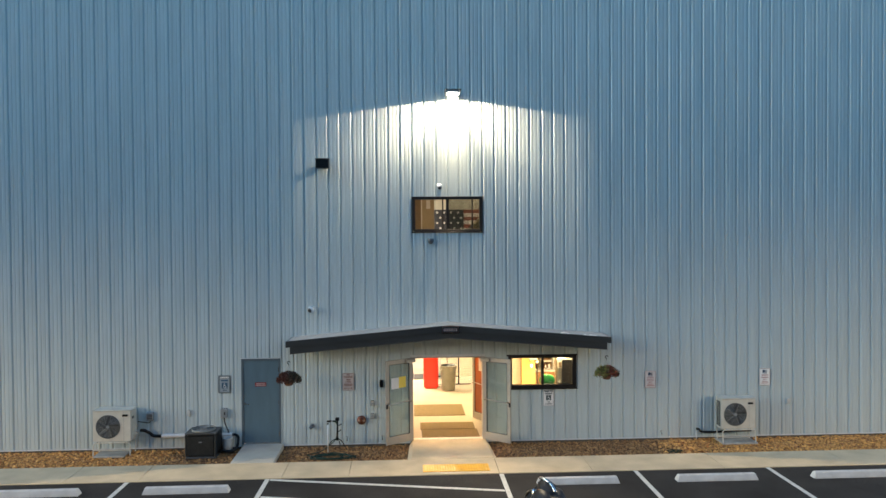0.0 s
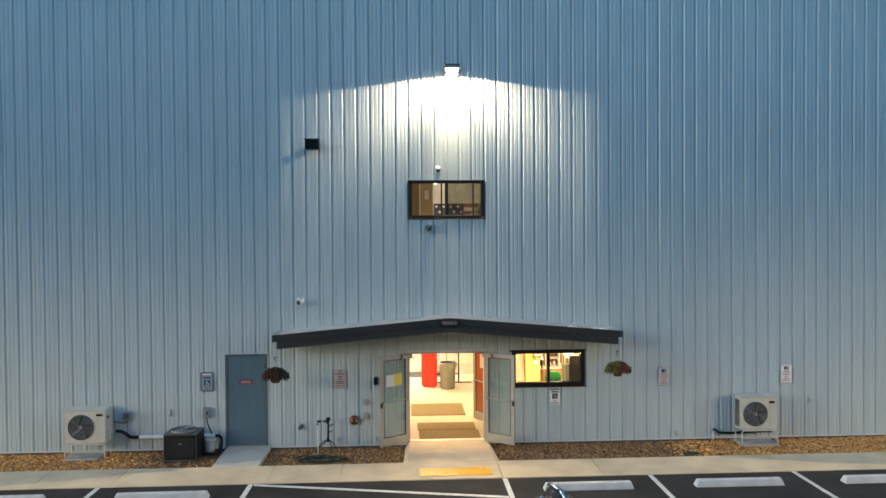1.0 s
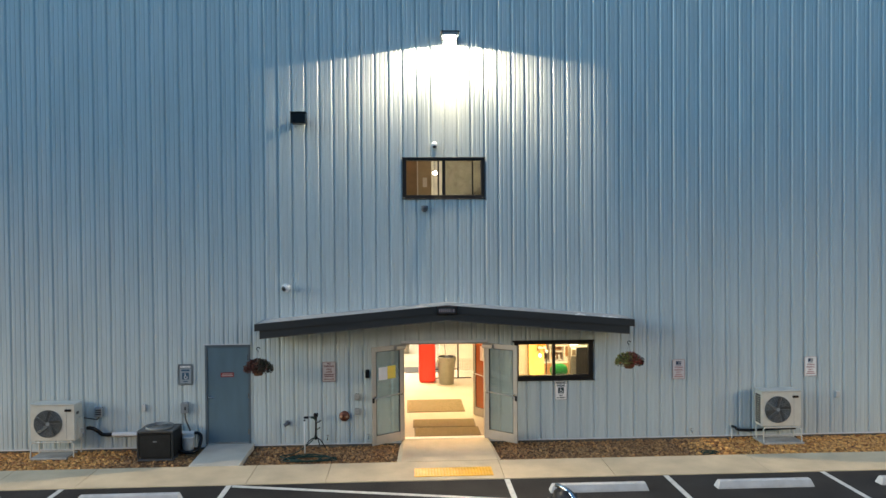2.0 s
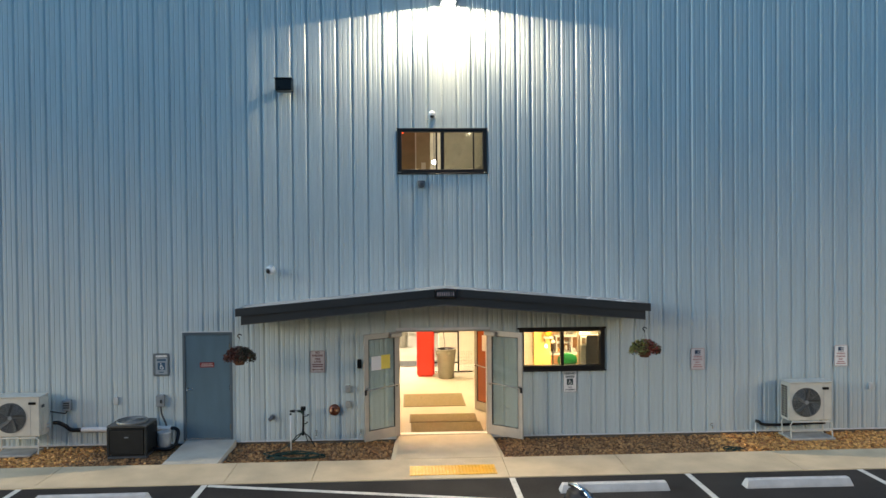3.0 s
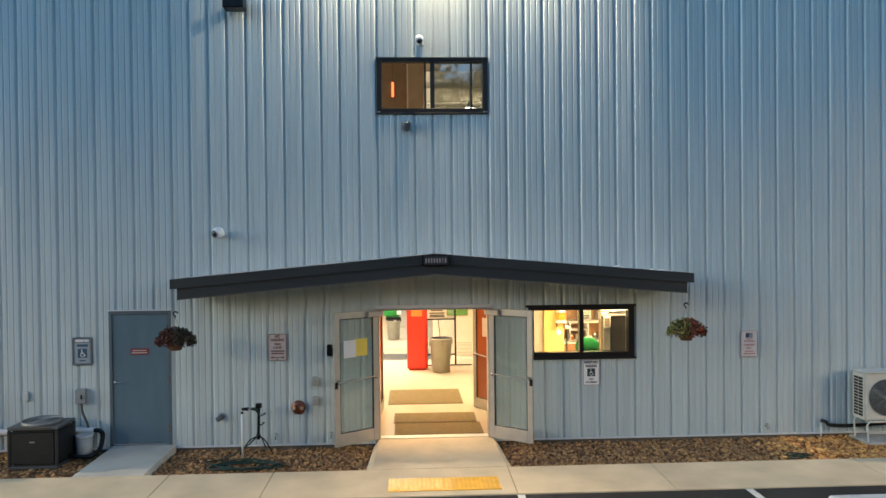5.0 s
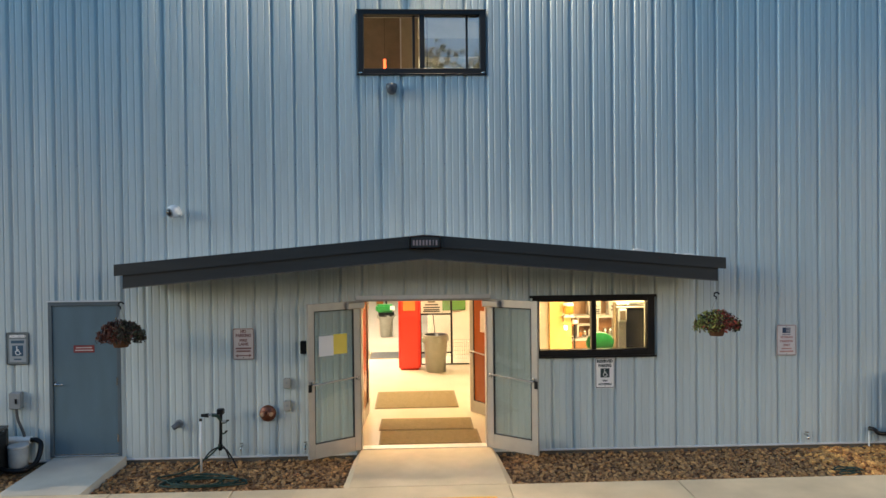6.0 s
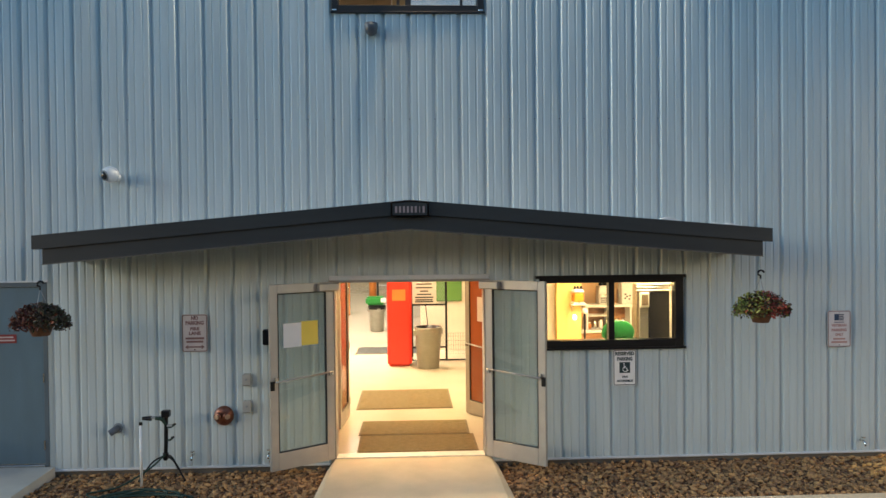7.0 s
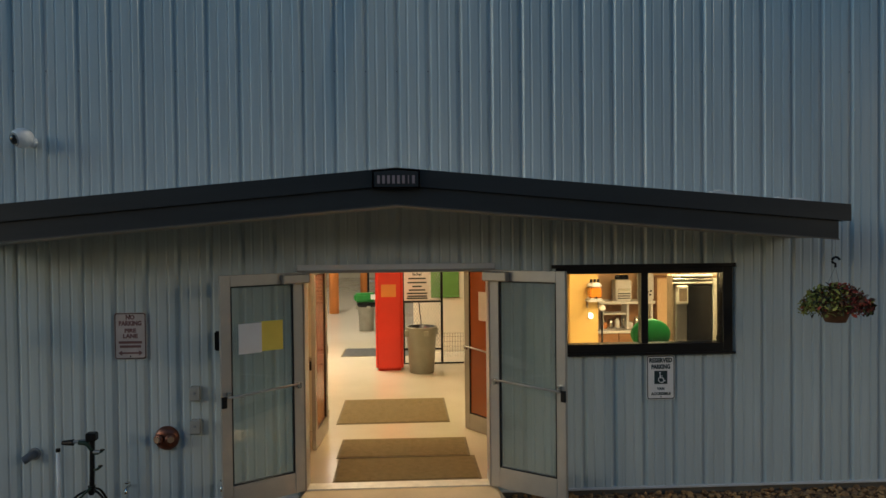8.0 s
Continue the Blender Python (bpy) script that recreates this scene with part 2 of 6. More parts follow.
M_SIGNTEAL = material("faded_sign_teal", (0.03, 0.085, 0.14), 0.45, 0, 0.05, 7, 0.01)
M_SIGNBLUE = material("sign_blue", (0.02, 0.05, 0.10), 0.4, 0, 0.05, 7, 0.01)
M_CAPBRASS = material("worn_pale_brass", (0.55, 0.38, 0.27), 0.34, 0.7, 0.15, 14, 0.06)
M_REDBRASS = material("weathered_copper_brass", (0.26, 0.098, 0.060), 0.36, 0.75, 0.22, 16, 0.10)
M_CREAM = material("cream_box", (0.36, 0.35, 0.32), 0.5, 0, 0.05, 9, 0.02)
M_BEIGE = material("beige_wall", (0.50, 0.42, 0.33), 0.6, 0, 0.05, 2, 0.03)
M_HOSE = material("green_hose", (0.008, 0.034, 0.021), 0.6, 0, 0.08, 20, 0.05)
M_LEAFDRY = material("yellow_leaf", (0.30, 0.28, 0.06), 0.6, 0, 0.1, 9, 0.1, by="island", second=(0.14, 0.16, 0.03))
M_PETAL = material("red_petal", (0.46, 0.07, 0.035), 0.6, 0, 0.1, 9, 0.05, by="island", second=(0.20, 0.025, 0.02))
M_COIR = material("brown_pot", (0.15, 0.065, 0.03), 0.8, 0, 0.15, 14, 0.3)
M_PAPERW = material("white_paper", (0.74, 0.72, 0.68), 0.8, 0, 0.03, 5, 0.0)
M_JUICE = material("orange_drink", (0.80, 0.27, 0.03), 0.2, 0, 0.05, 9, 0.0, coat=0.5)
M_PAPERY = material("yellow_paper", (0.78, 0.60, 0.10), 0.8, 0, 0.03, 5, 0.0)
M_RED = material("red_column_paint", (0.72, 0.035, 0.02), 0.45, 0, 0.05, 2, 0.02)
M_ORANGE = material("orange_paint", (0.75, 0.26, 0.06), 0.5, 0, 0.05, 3, 0.02)
M_BIN = material("grey_bin_plastic", (0.27, 0.26, 0.22), 0.5, 0, 0.06, 6, 0.05)
M_MAT = material("brown_carpet_mat", (0.165, 0.116, 0.042), 0.95, 0, 0.07, 14, 0.6, 300)
M_MATEDGE = material("mat_rubber_edge", (0.14, 0.10, 0.042), 0.8, 0, 0.08, 14, 0.1)
M_FLOOR = material("polished_floor", (0.52, 0.46, 0.36), 0.20, 0, 0.05, 1.0, 0.02, 40, coat=0.2)
M_INWALL = material("cream_wall", (0.72, 0.68, 0.56), 0.7, 0, 0.04, 2, 0.05)
M_VWALL = material("red_brown_wall", (0.46, 0.115, 0.035), 0.5, 0, 0.10, 1.6, 0.03, stretch=(3, 3, 0.4))
M_HALL = material("hall_liner", (0.64, 0.61, 0.53), 0.7, 0, 0.06, 1.2, 0.04)
M_INYEL = material("yellow_wall", (0.76, 0.49, 0.15), 0.6, 0, 0.05, 2, 0.03)
M_BROWNP = material("brown_partition", (0.25, 0.175, 0.105), 0.6, 0, 0.08, 3, 0.03)
M_TAN = material("tan_post", (0.40, 0.32, 0.21), 0.6, 0, 0.06, 4, 0.03)
M_WOOD = material("kitchen_wood", (0.42, 0.20, 0.08), 0.45, 0, 0.15, 3, 0.05, stretch=(1, 1, 8))
M_GREEN = material("green_plastic", (0.012, 0.20, 0.035), 0.4, 0, 0.05, 6, 0.01)
M_GREENP = material("green_board", (0.10, 0.24, 0.05), 0.6, 0, 0.06, 5, 0.02)
M_FRIDGE = material("black_glass_door", (0.010, 0.009, 0.008), 0.45, 0, 0.05, 4, 0.0)
M_NAVY = material("flag_navy", (0.05, 0.052, 0.065), 0.85, 0, 0.06, 6, 0.1)
M_STRIPE = material("flag_red", (0.30, 0.09, 0.07), 0.85, 0, 0.06, 6, 0.1)
M_BARK = material("bark", (0.07, 0.05, 0.035), 0.9, 0, 0.2, 8, 0.5)
M_TREE = material("tree_leaf", (0.05, 0.075, 0.025), 0.7, 0, 0.15, 2, 0.1, by="island", second=(0.025, 0.04, 0.012))
M_GLOW_LAMP = glowing("lamp_lens_glow", (1.0, 0.96, 0.86), 20)
M_GLOW_WARM = glowing("ceiling_panel_glow", (1.0, 0.82, 0.55), 1.5)
M_GLOW_SCONCE = glowing("sconce_glow", (1.0, 0.84, 0.58), 4)
M_GLOW_HALL = glowing("high_bay_glow", (1.0, 0.96, 0.88), 5)
M_GLOW_RED = glowing("red_sign_glow", (1.0, 0.10, 0.03), 1.2)

# ---- mesh helpers ----


def part(name, bm, mat, parent=None, label="", smooth=False):
    """Link a bmesh as one mesh object, under a thing or a part."""
    me = bpy.data.meshes.new(name)
    bmesh.ops.recalc_face_normals(bm, faces=bm.faces[:])
    bm.to_mesh(me)
    bm.free()
    if smooth:
        me.polygons.foreach_set("use_smooth", [True] * len(me.polygons))
    me.materials.append(mat)
    ob = new(name, me)
    ob.parent = parent
    if label:
        tagged(ob, label)
    return ob


def thing(name, label, category, at=(0, 0, 0), rz=0, group="", kind="", parent=None):
    ob = new(name)
    ob.empty_display_size = 0.1
    ob.matrix_basis = pose(*at, 0, 0, rz)
    ob.parent = parent
    return tagged(ob, label, category, group, kind)


def box(x0, x1, y0, y1, z0, z1, bev=0.0, bm=None, seg=1):
    bm = bm or bmesh.new()
    m = Matrix.LocRotScale(((x0 + x1) / 2, (y0 + y1) / 2, (z0 + z1) / 2), None, (abs(x1 - x0), abs(y1 - y0), abs(z1 - z0)))
    vs = bmesh.ops.create_cube(bm, size=1, matrix=m)["verts"]
    if bev:
        es = list({e for v in vs for e in v.link_edges})
        bmesh.ops.bevel(bm, geom=es, offset=bev, segments=seg, affect="EDGES")
    return bm


def cyl(r0, r1, h, n=20, m=None, bm=None, caps=True):
    bm = bm or bmesh.new()
    bmesh.ops.create_cone(bm, cap_ends=caps, segments=n, radius1=r0, radius2=r1, depth=h, matrix=m or Matrix())
    return bm


def tube(pts, r, n=8, bm=None, closed=False):
    """Round tube along a run of points."""
    bm = bm or bmesh.new()
    pts = [Vector(p) for p in pts]
    rings, count = [], len(pts)
    for i, p in enumerate(pts):
        a = pts[(i - 1) % count] if closed or i else p
        b = pts[(i + 1) % count] if closed or i < count - 1 else p
        q = (b - a).normalized().to_track_quat("Z", "Y")
        rings.append([bm.verts.new(p + q @ Vector((r * math.cos(k * math.tau / n), r * math.sin(k * math.tau / n), 0))) for k in range(n)])
    for i in range(count if closed else count - 1):
        a, b = rings[i], rings[(i + 1) % count]
        for k in range(n):
            bm.faces.new((a[k], a[(k + 1) % n], b[(k + 1) % n], b[k]))
    if not closed:
        bm.faces.new(rings[0]), bm.faces.new(rings[-1])
    return bm


def curve_points(pts, steps=6):
    """Smooth run through the given points."""
    p = [Vector(q) for q in pts]
    p = [2 * p[0] - p[1], *p, 2 * p[-1] - p[-2]]
    out = []
    for i in range(1, len(p) - 2):
        a, b, c, d = p[i - 1:i + 3]
        for k in range(steps):
            t = k / steps
            out.append(0.5 * (2 * b + (c - a) * t + (2 * a - 5 * b + 4 * c - d) * t * t + (3 * b - a - 3 * c + d) * t ** 3))
    return [*out, p[-2]]


def lathe(profile, n=24, bm=None, m=None):
    """Turned body: profile of (radius, height)."""
    bm = bm or bmesh.new()
    m = m or Matrix()
    rings = [[bm.verts.new(m @ Vector((r * math.cos(k * math.tau / n), r * math.sin(k * math.tau / n), z))) for k in range(n)] for r, z in profile]
    for a, b in zip(rings, rings[1:]):
        for k in range(n):
            bm.faces.new((a[k], a[(k + 1) % n], b[(k + 1) % n], b[k]))
    bm.faces.new(rings[0]), bm.faces.new(rings[-1])
    return bm


def prism(outline, y0, y1, bm=None):
    """An outline of (x, z) drawn out from y0 to y1."""
    bm = bm or bmesh.new()
    a = [bm.verts.new((x, y0, z)) for x, z in outline]
    b = [bm.verts.new((x, y1, z)) for x, z in outline]
    bm.faces.new(a), bm.faces.new(b[::-1])
    for i in range(len(a)):
        j = (i + 1) % len(a)
        bm.faces.new((a[i], b[i], b[j], a[j]))
    return bm


def lettering(body, size, mat, parent, x, y, z, name="lettering", width=0.0):
    """Flat words in the built-in font, facing -y, centred at x, z."""
    cu = bpy.data.curves.new("words", "FONT")
    cu.body, cu.size, cu.align_x, cu.align_y, cu.extrude, cu.resolution_u, cu.offset = body, size, "CENTER", "CENTER", 0.001, 2, size * 0.05
    tmp = new("words", cu)
    bpy.context.view_layer.update()
    me = bpy.data.meshes.new_from_object(tmp.evaluated_get(bpy.context.evaluated_depsgraph_get()))
    bpy.data.objects.remove(tmp)
    if width:
        xs = [v.co.x for v in me.vertices]
        k = width / (max(xs) - min(xs))
        for v in me.vertices:
            v.co.x *= k
    me.transform(pose(x, y, z, 90))
    me.materials.clear()
    me.materials.append(mat)
    ob = new(name, me)
    ob.parent = parent
    return ob

# ---- large structure ----
PITCH, RIB0 = 0.3048, 0.024
WALL_X, WALL_TOP, WALL_FOOT = 18.0, 13.2, -0.055
# openings in the facade: x0, x1, z0, z1
HOLES = [(-0.97, 0.97, -0.06, 2.19), (-5.285, -4.29, -0.06, 2.185), (1.60, 3.36, 1.30, 2.13), (-0.86, 0.90, 5.42, 6.25)]


# half profile of the deep groove and of the two shallow ones: distance from the middle, depth
DEEP = [(0.0060, 0.0270), (0.0095, 0.0264), (0.0120, 0.0240), (0.0310, 0.0042), (0.0340, 0.0012), (0.0385, 0.0)]
FINE = [(0.0040, 0.0064), (0.0060, 0.0057), (0.0128, 0.0009), (0.0160, 0.0)]
FACE = 0.028
# each band between two deep grooves leans a little; one sprung sheet leans more
LEANS = {k: random.Random(300 + k).gauss(0, 0.010) for k in range(-64, 65)}
LEANS[-13] = 0.050


def sheet_profile(x):
    """How far the grooved steel stands out at x: flat bands with one deep and two shallow grooves a pitch."""
    a = abs((x - RIB0 + PITCH / 2) % PITCH - PITCH / 2)
    deep = np.interp(a, *zip(*DEEP), right=0.0)
    fine = np.interp(abs(a - PITCH / 3), *zip(*FINE), right=0.0)
    band = math.floor((x - RIB0) / PITCH)
    lean = LEANS[band] * ((x - RIB0) / PITCH - band - 0.5) * PITCH
    return FACE - float(max(deep, fine)) - lean


BREAKS = sorted([s * u for s in (-1, 1) for u, _ in DEEP] + [s * PITCH / 3 + k * u for s in (-1, 1) for k in (-1, 1) for u, _ in FINE])


def wall_panel(i, parent):
    """One sheet, three ribs wide, with the openings left out."""
    xa = RIB0 + (3 * i - 0.5) * PITCH
    xs = {xa, xa + 3 * PITCH}
    for k in range(3):
        xs.update(xa + (k + 0.5) * PITCH + b for b in BREAKS)
    for h in HOLES:
        xs.update(x for x in h[:2] if xa < x < xa + 3 * PITCH)
    xs = sorted(xs)
    bm = bmesh.new()
    for p, q in zip(xs, xs[1:]):
        if q - p < 1e-5:
            continue
        mid = (p + q) / 2
        spans = [(WALL_FOOT, WALL_TOP)]
        for h in HOLES:
            if h[0] < mid < h[1]:
                cut = []
                for lo, hi in spans:
                    if hi <= h[2] or lo >= h[3]:
                        cut.append((lo, hi))
                    else:
                        cut += [s for s in ((lo, h[2]), (h[3], hi)) if s[1] - s[0] > 1e-4]
                spans = cut
        dp, dq = sheet_profile(p), sheet_profile(q)
        for lo, hi in spans:
            bm.faces.new([bm.verts.new(v) for v in ((p, -dp, lo), (q, -dq, lo), (q, -dq, hi), (p, -dp, hi))])
    bmesh.ops.remove_doubles(bm, verts=bm.verts[:], dist=1e-5)
    return part("panel", bm, M_PANEL, parent)


wall = thing("wall_south", "light grey ribbed steel wall of a tall building", "wall", kind="structure")
for i in range(-19, 20):
    wall_panel(i, wall)


def backing_wall():
    """Insulated core behind the sheets, with the openings through it."""
    bm = bmesh.new()
    xs = sorted({-WALL_X, WALL_X, *[x for h in HOLES for x in h[:2]]})
    for p, q in zip(xs, xs[1:]):
        mid, lo = (p + q) / 2, -0.13
        for h in sorted((h for h in HOLES if h[0] < mid < h[1]), key=lambda h: h[2]):
            if h[2] > lo:
                box(p, q, 0.012, 0.20, lo, h[2], bm=bm)
            lo = h[3]
        box(p, q, 0.012, 0.20, lo, WALL_TOP, bm=bm)
    bmesh.ops.remove_doubles(bm, verts=bm.verts[:], dist=1e-5)
    return part("wall_core", bm, M_INWALL, wall)


backing_wall()


def wall_screws():
    """Small screw heads beside every rib, in rows along the girts."""
    vs, fs = [], []
    for z in (4.10, 6.45, 6.98, 9.45, 12.45):
        for k in range(-58, 59):
            x = RIB0 + k * PITCH
            if any(h[0] - 0.12 < x < h[1] + 0.12 and h[2] - 0.1 < z < h[3] + 0.1 for h in HOLES):
                continue
            n = len(vs)
            for r, y in ((0.009, 0.0), (0.006, -0.006)):
                vs += [(x + r * math.cos(i * math.tau / 6), y, z + r * math.sin(i * math.tau / 6)) for i in range(6)]
            fs += [(n + i, n + (i + 1) % 6, n + 6 + (i + 1) % 6, n + 6 + i) for i in range(6)] + [tuple(range(n + 6, n + 12))]
    me = bpy.data.meshes.new("screws")
    me.from_pydata(vs, [], fs)
    me.materials.append(M_GREYBOX)
    ob = new("screws", me)
    ob.parent = wall
    tagged(ob, "small grey screw heads", kind="stuff")


wall_screws()
bm = bmesh.new()
for xa, xb in ((-18, -5.30), (-4.275, -0.985), (0.985, 18)):
    box(xa, xb, -0.040, 0.0, -0.075, -0.050, 0.004, bm=bm)
part("base_trim", bm, M_TRIMW, wall, "thin white drip trim along the foot")
bm = bmesh.new()
for xa, xb in ((-18, -5.30), (-4.275, -0.985), (0.985, 18)):
    box(xa, xb, -0.012, 0.012, -0.30, -0.078, bm=bm)
tagged(part("foundation", bm, M_CONC2), "dark concrete foundation edge below the steel", "foundation", kind="structure")
for nm, b in (("wall_west", (-18.2, -18, 0, 36, -0.13, WALL_TOP)), ("wall_east", (18, 18.2, 0, 36, -0.13, WALL_TOP)), ("wall_north", (-18.2, 18.2, 36, 36.2, -0.13, WALL_TOP))):
    tagged(part(nm, box(*b), M_HALL), "plain pale hall wall", "wall", kind="structure")
tagged(part("ceiling", box(-18.4, 18.4, -0.1, 36.4, WALL_TOP, WALL_TOP + 0.25), M_HALL), "pale hall ceiling under the roof", "ceiling", kind="structure")
tagged(part("floor", box(-17.99, 17.99, 0.005, 35.99, -0.12, 0.0), M_FLOOR), "polished pale concrete floor", "floor", kind="structure")

# ground: one sheet with a small step down to the bed along the wall
bm = bmesh.new()
rows = [(-500, -0.085), (-2.44, -0.085), (-2.42, -0.16), (500, -0.16)]
vs = [[bm.verts.new((x, y, z)) for x in (-500, 500)] for y, z in rows]
for a, b in zip(vs, vs[1:]):
    bm.faces.new((a[0], a[1], b[1], b[0]))
tagged(part("ground", bm, M_ASPH), "dark asphalt parking ground", "ground", kind="structure")
bm = bmesh.new()
for xa, xb in ((-18, -5.24), (-4.22, -0.965), (1.015, 18)):
    box(xa, xb, -1.43, -0.013, -0.158, -0.140, bm=bm)
tagged(part("gravel_bed", bm, M_SOIL), "brown soil under the loose stones", "ground", kind="structure")

# pavement slabs
pavement = thing("pavement", "pale concrete pavement along the wall", "pavement", kind="structure")
JOINTS = [-18, -14.6, -11.6, -8.6, -6.99, -3.85, -2.37, 1.02, 3.15, 6.2, 9.2, 12.2, 15.2, 18]


def slab(outline, z_back, z_front, y_back, mat=None):
    """Slab of an x, y outline, sloping gently away from the wall."""
    bm = bmesh.new()
    y_front = min(y for _, y in outline)
    top = [bm.verts.new((x, y, z_front + (z_back - z_front) * (y - y_front) / (y_back - y_front))) for x, y in outline]
    low = [bm.verts.new((x, y, -0.158)) for x, y in outline]
    bm.faces.new(top), bm.faces.new(low[::-1])
    for i in range(len(top)):
        j = (i + 1) % len(top)
        bm.faces.new((top[i], low[i], low[j], top[j]))
    bmesh.ops.bevel(bm, geom=[e for e in bm.edges if e.verts[0] in top and e.verts[1] in top], offset=0.006, segments=1, affect="EDGES")
    return part("slab", bm, mat or M_CONC, pavement)


for a, b in zip(JOINTS, JOINTS[1:]):
    slab([(a + 0.004, -2.46), (b - 0.004, -2.46), (b - 0.004, -1.44), (a + 0.004, -1.44)], -0.045, -0.065, -1.44)
slab([(-0.96, -1.432), (1.01, -1.432), (0.97, 0.0), (-0.92, 0.0)], -0.004, -0.042, 0.0)
for sx, xa, xb in ((-1, -0.922, -0.962), (1, 0.972, 1.012)):
    bm = bmesh.new()
    top = [bm.verts.new((xa, -0.04, -0.010)), bm.verts.new((xb, -1.43, -0.046))]
    out = [bm.verts.new((xa + sx * 0.085, -0.04, -0.125)), bm.verts.new((xb + sx * 0.11, -1.43, -0.125))]
    low = [bm.verts.new((xa, -0.04, -0.158)), bm.verts.new((xb, -1.43, -0.158))]
    bm.faces.new((top[0], top[1], out[1], out[0])), bm.faces.new((out[0], out[1], low[1], low[0])), bm.faces.new((low[0], low[1], top[1], top[0]))
    bm.faces.new((top[0], out[0], low[0])), bm.faces.new((top[1], low[1], out[1]))
    part("shoulder", bm, M_CONC, pavement, "sloping concrete shoulder")
slab([(-5.235, -1.432), (-4.225, -1.432), (-4.225, -0.045), (-5.235, -0.045)], -0.010, -0.042, -0.05, M_WALKSHADE)

# parking lines and hatching
lines = thing("parking_lines", "worn white painted parking lines on asphalt", "road marking", kind="structure")
for x in (-13.3, -10.25, -7.2, -4.15, 1.06, 4.12, 7.2, 10.25, 13.3):
    part("stripe", box(x - 0.05, x + 0.05, -7.6, -2.475, -0.081, -0.079), M_LINE, lines)
for k in range(5):
    ya, w = -2.52 - 1.03 * k, 0.055
    bm = bmesh.new()
    p = [(-4.08, ya + w), (-4.08, ya - w), (1.0, ya - 0.99 - w), (1.0, ya - 0.99 + w)]
    f = bm.faces.new([bm.verts.new((x, y, -0.079)) for x, y in p])
    part("stripe", bm, M_LINE, lines)

# tactile strip
tactile = thing("tactile_strip", "yellow tactile warning strip with raised domes", "tactile paving", (-0.70, -2.31, -0.062), kind="structure")
part("plate", box(0, 1.53, 0, 0.49, 0.0, 0.010, 0.002), M_YELLOW, tactile)
bm = bmesh.new()
for i in range(25):
    for j in range(8):
        cyl(0.016, 0.009, 0.004, 8, pose(0.045 + i * 0.06, 0.035 + j * 0.06, 0.0120), bm)
tagged(part("domes", bm, M_YELLOW, tactile), kind="stuff")

# ---- canopy over the entrance ----
def canopy():
    t = thing("canopy", "low gabled entrance canopy with charcoal fascia", "canopy", (0.02, 0, 0))

    def gable(half, drop, thick, ya, yb, bm=None):
        za = 3.075 - drop
        zb = za - 0.347 * half / 4.03
        return prism([(-half, zb - thick), (0, za - thick), (half, zb - thick), (half, zb), (0, za), (-half, zb)], ya, yb, bm)
    part("roof", gable(4.005, 0.004, 0.020, -0.80, 0.008), M_ROOF, t, "pale sheet roof of the canopy")
    part("gutter_band", gable(4.03, 0.0, 0.150, -0.87, -0.80), M_FASCIA, t)
    bm = gable(3.93, 0.150, 0.165, -0.845, -0.80)
    part("fascia", bm, M_FASCIA, t)
    part("soffit", gable(3.925, 0.300, 0.012, -0.80, 0.008), M_SOFFIT, t, "tan soffit under the canopy")
    part("drip_edge", gable(3.935, 0.316, 0.010, -0.850, -0.835), M_DRIP, t, "thin brown drip edge")
    for s in (-1, 1):
        za = 2.728
        part("end_cap", box(s * 4.03, s * 4.005, -0.80, -0.034, za - 0.15, za - 0.006, 0.003), M_FASCIA, t)
        part("end_fascia", box(s * 3.93, s * 3.90, -0.80, -0.034, za - 0.30, za - 0.14, 0.003), M_FASCIA, t)
    def peaked(w, lo, hi, rise):
        return [(-w, lo), (w, lo), (w, hi), (0, hi + rise), (-w, hi)]
    plate = part("name_plate", prism(peaked(0.205, 2.892, 3.052, 0.016), -0.905, -0.872), M_FASCIA, t, "small dark plate with a dusty pink rim and pale bars")
    bm = bmesh.new()
    outer = [bm.verts.new((x, -0.908, z)) for x, z in peaked(0.203, 2.894, 3.050, 0.016)]
    inner = [bm.verts.new((x, -0.908, z)) for x, z in peaked(0.190, 2.907, 3.038, 0.015)]
    for i in range(5):
        j = (i + 1) % 5
        bm.faces.new((outer[i], outer[j], inner[j], inner[i]))
    bmesh.ops.solidify(bm, geom=bm.faces[:], thickness=0.003)
    part("rim", bm, M_SIGNR, plate)
    for i in range(8):
        x, w = -0.149 + i * 0.0425, 0.005 if i == 6 else 0.0115
        part("bar", box(x - w, x + w, -0.909, -0.904, 2.934, 3.004), M_SIGNROSE, plate)
    return t


canopy()

# ---- entrance: frame and two glazed leaves standing open ----
def entrance_frame():
    t = thing("door_1", "aluminium entrance frame with a pair of open glazed doors", "door", kind="structure")
    part("jamb", box(-0.97, -0.90, -0.045, 0.20, 0.0, 2.13, 0.004), M_ALU, t)
    part("jamb", box(0.90, 0.97, -0.045, 0.20, 0.0, 2.13, 0.004), M_ALU, t)
    part("head", box(-0.97, 0.97, -0.045, 0.20, 2.13, 2.19, 0.004), M_ALU, t)
    part("head_trim", box(-0.965, 0.965, -0.052, -0.036, 2.160, 2.214, 0.003), M_TRIMW, t, "pale steel trim over the doors")
    part("threshold", box(-0.90, 0.90, -0.03, 0.14, -0.004, 0.010, 0.003), M_SILL, t, "threshold coloured pale for its bright reflection")
    return t


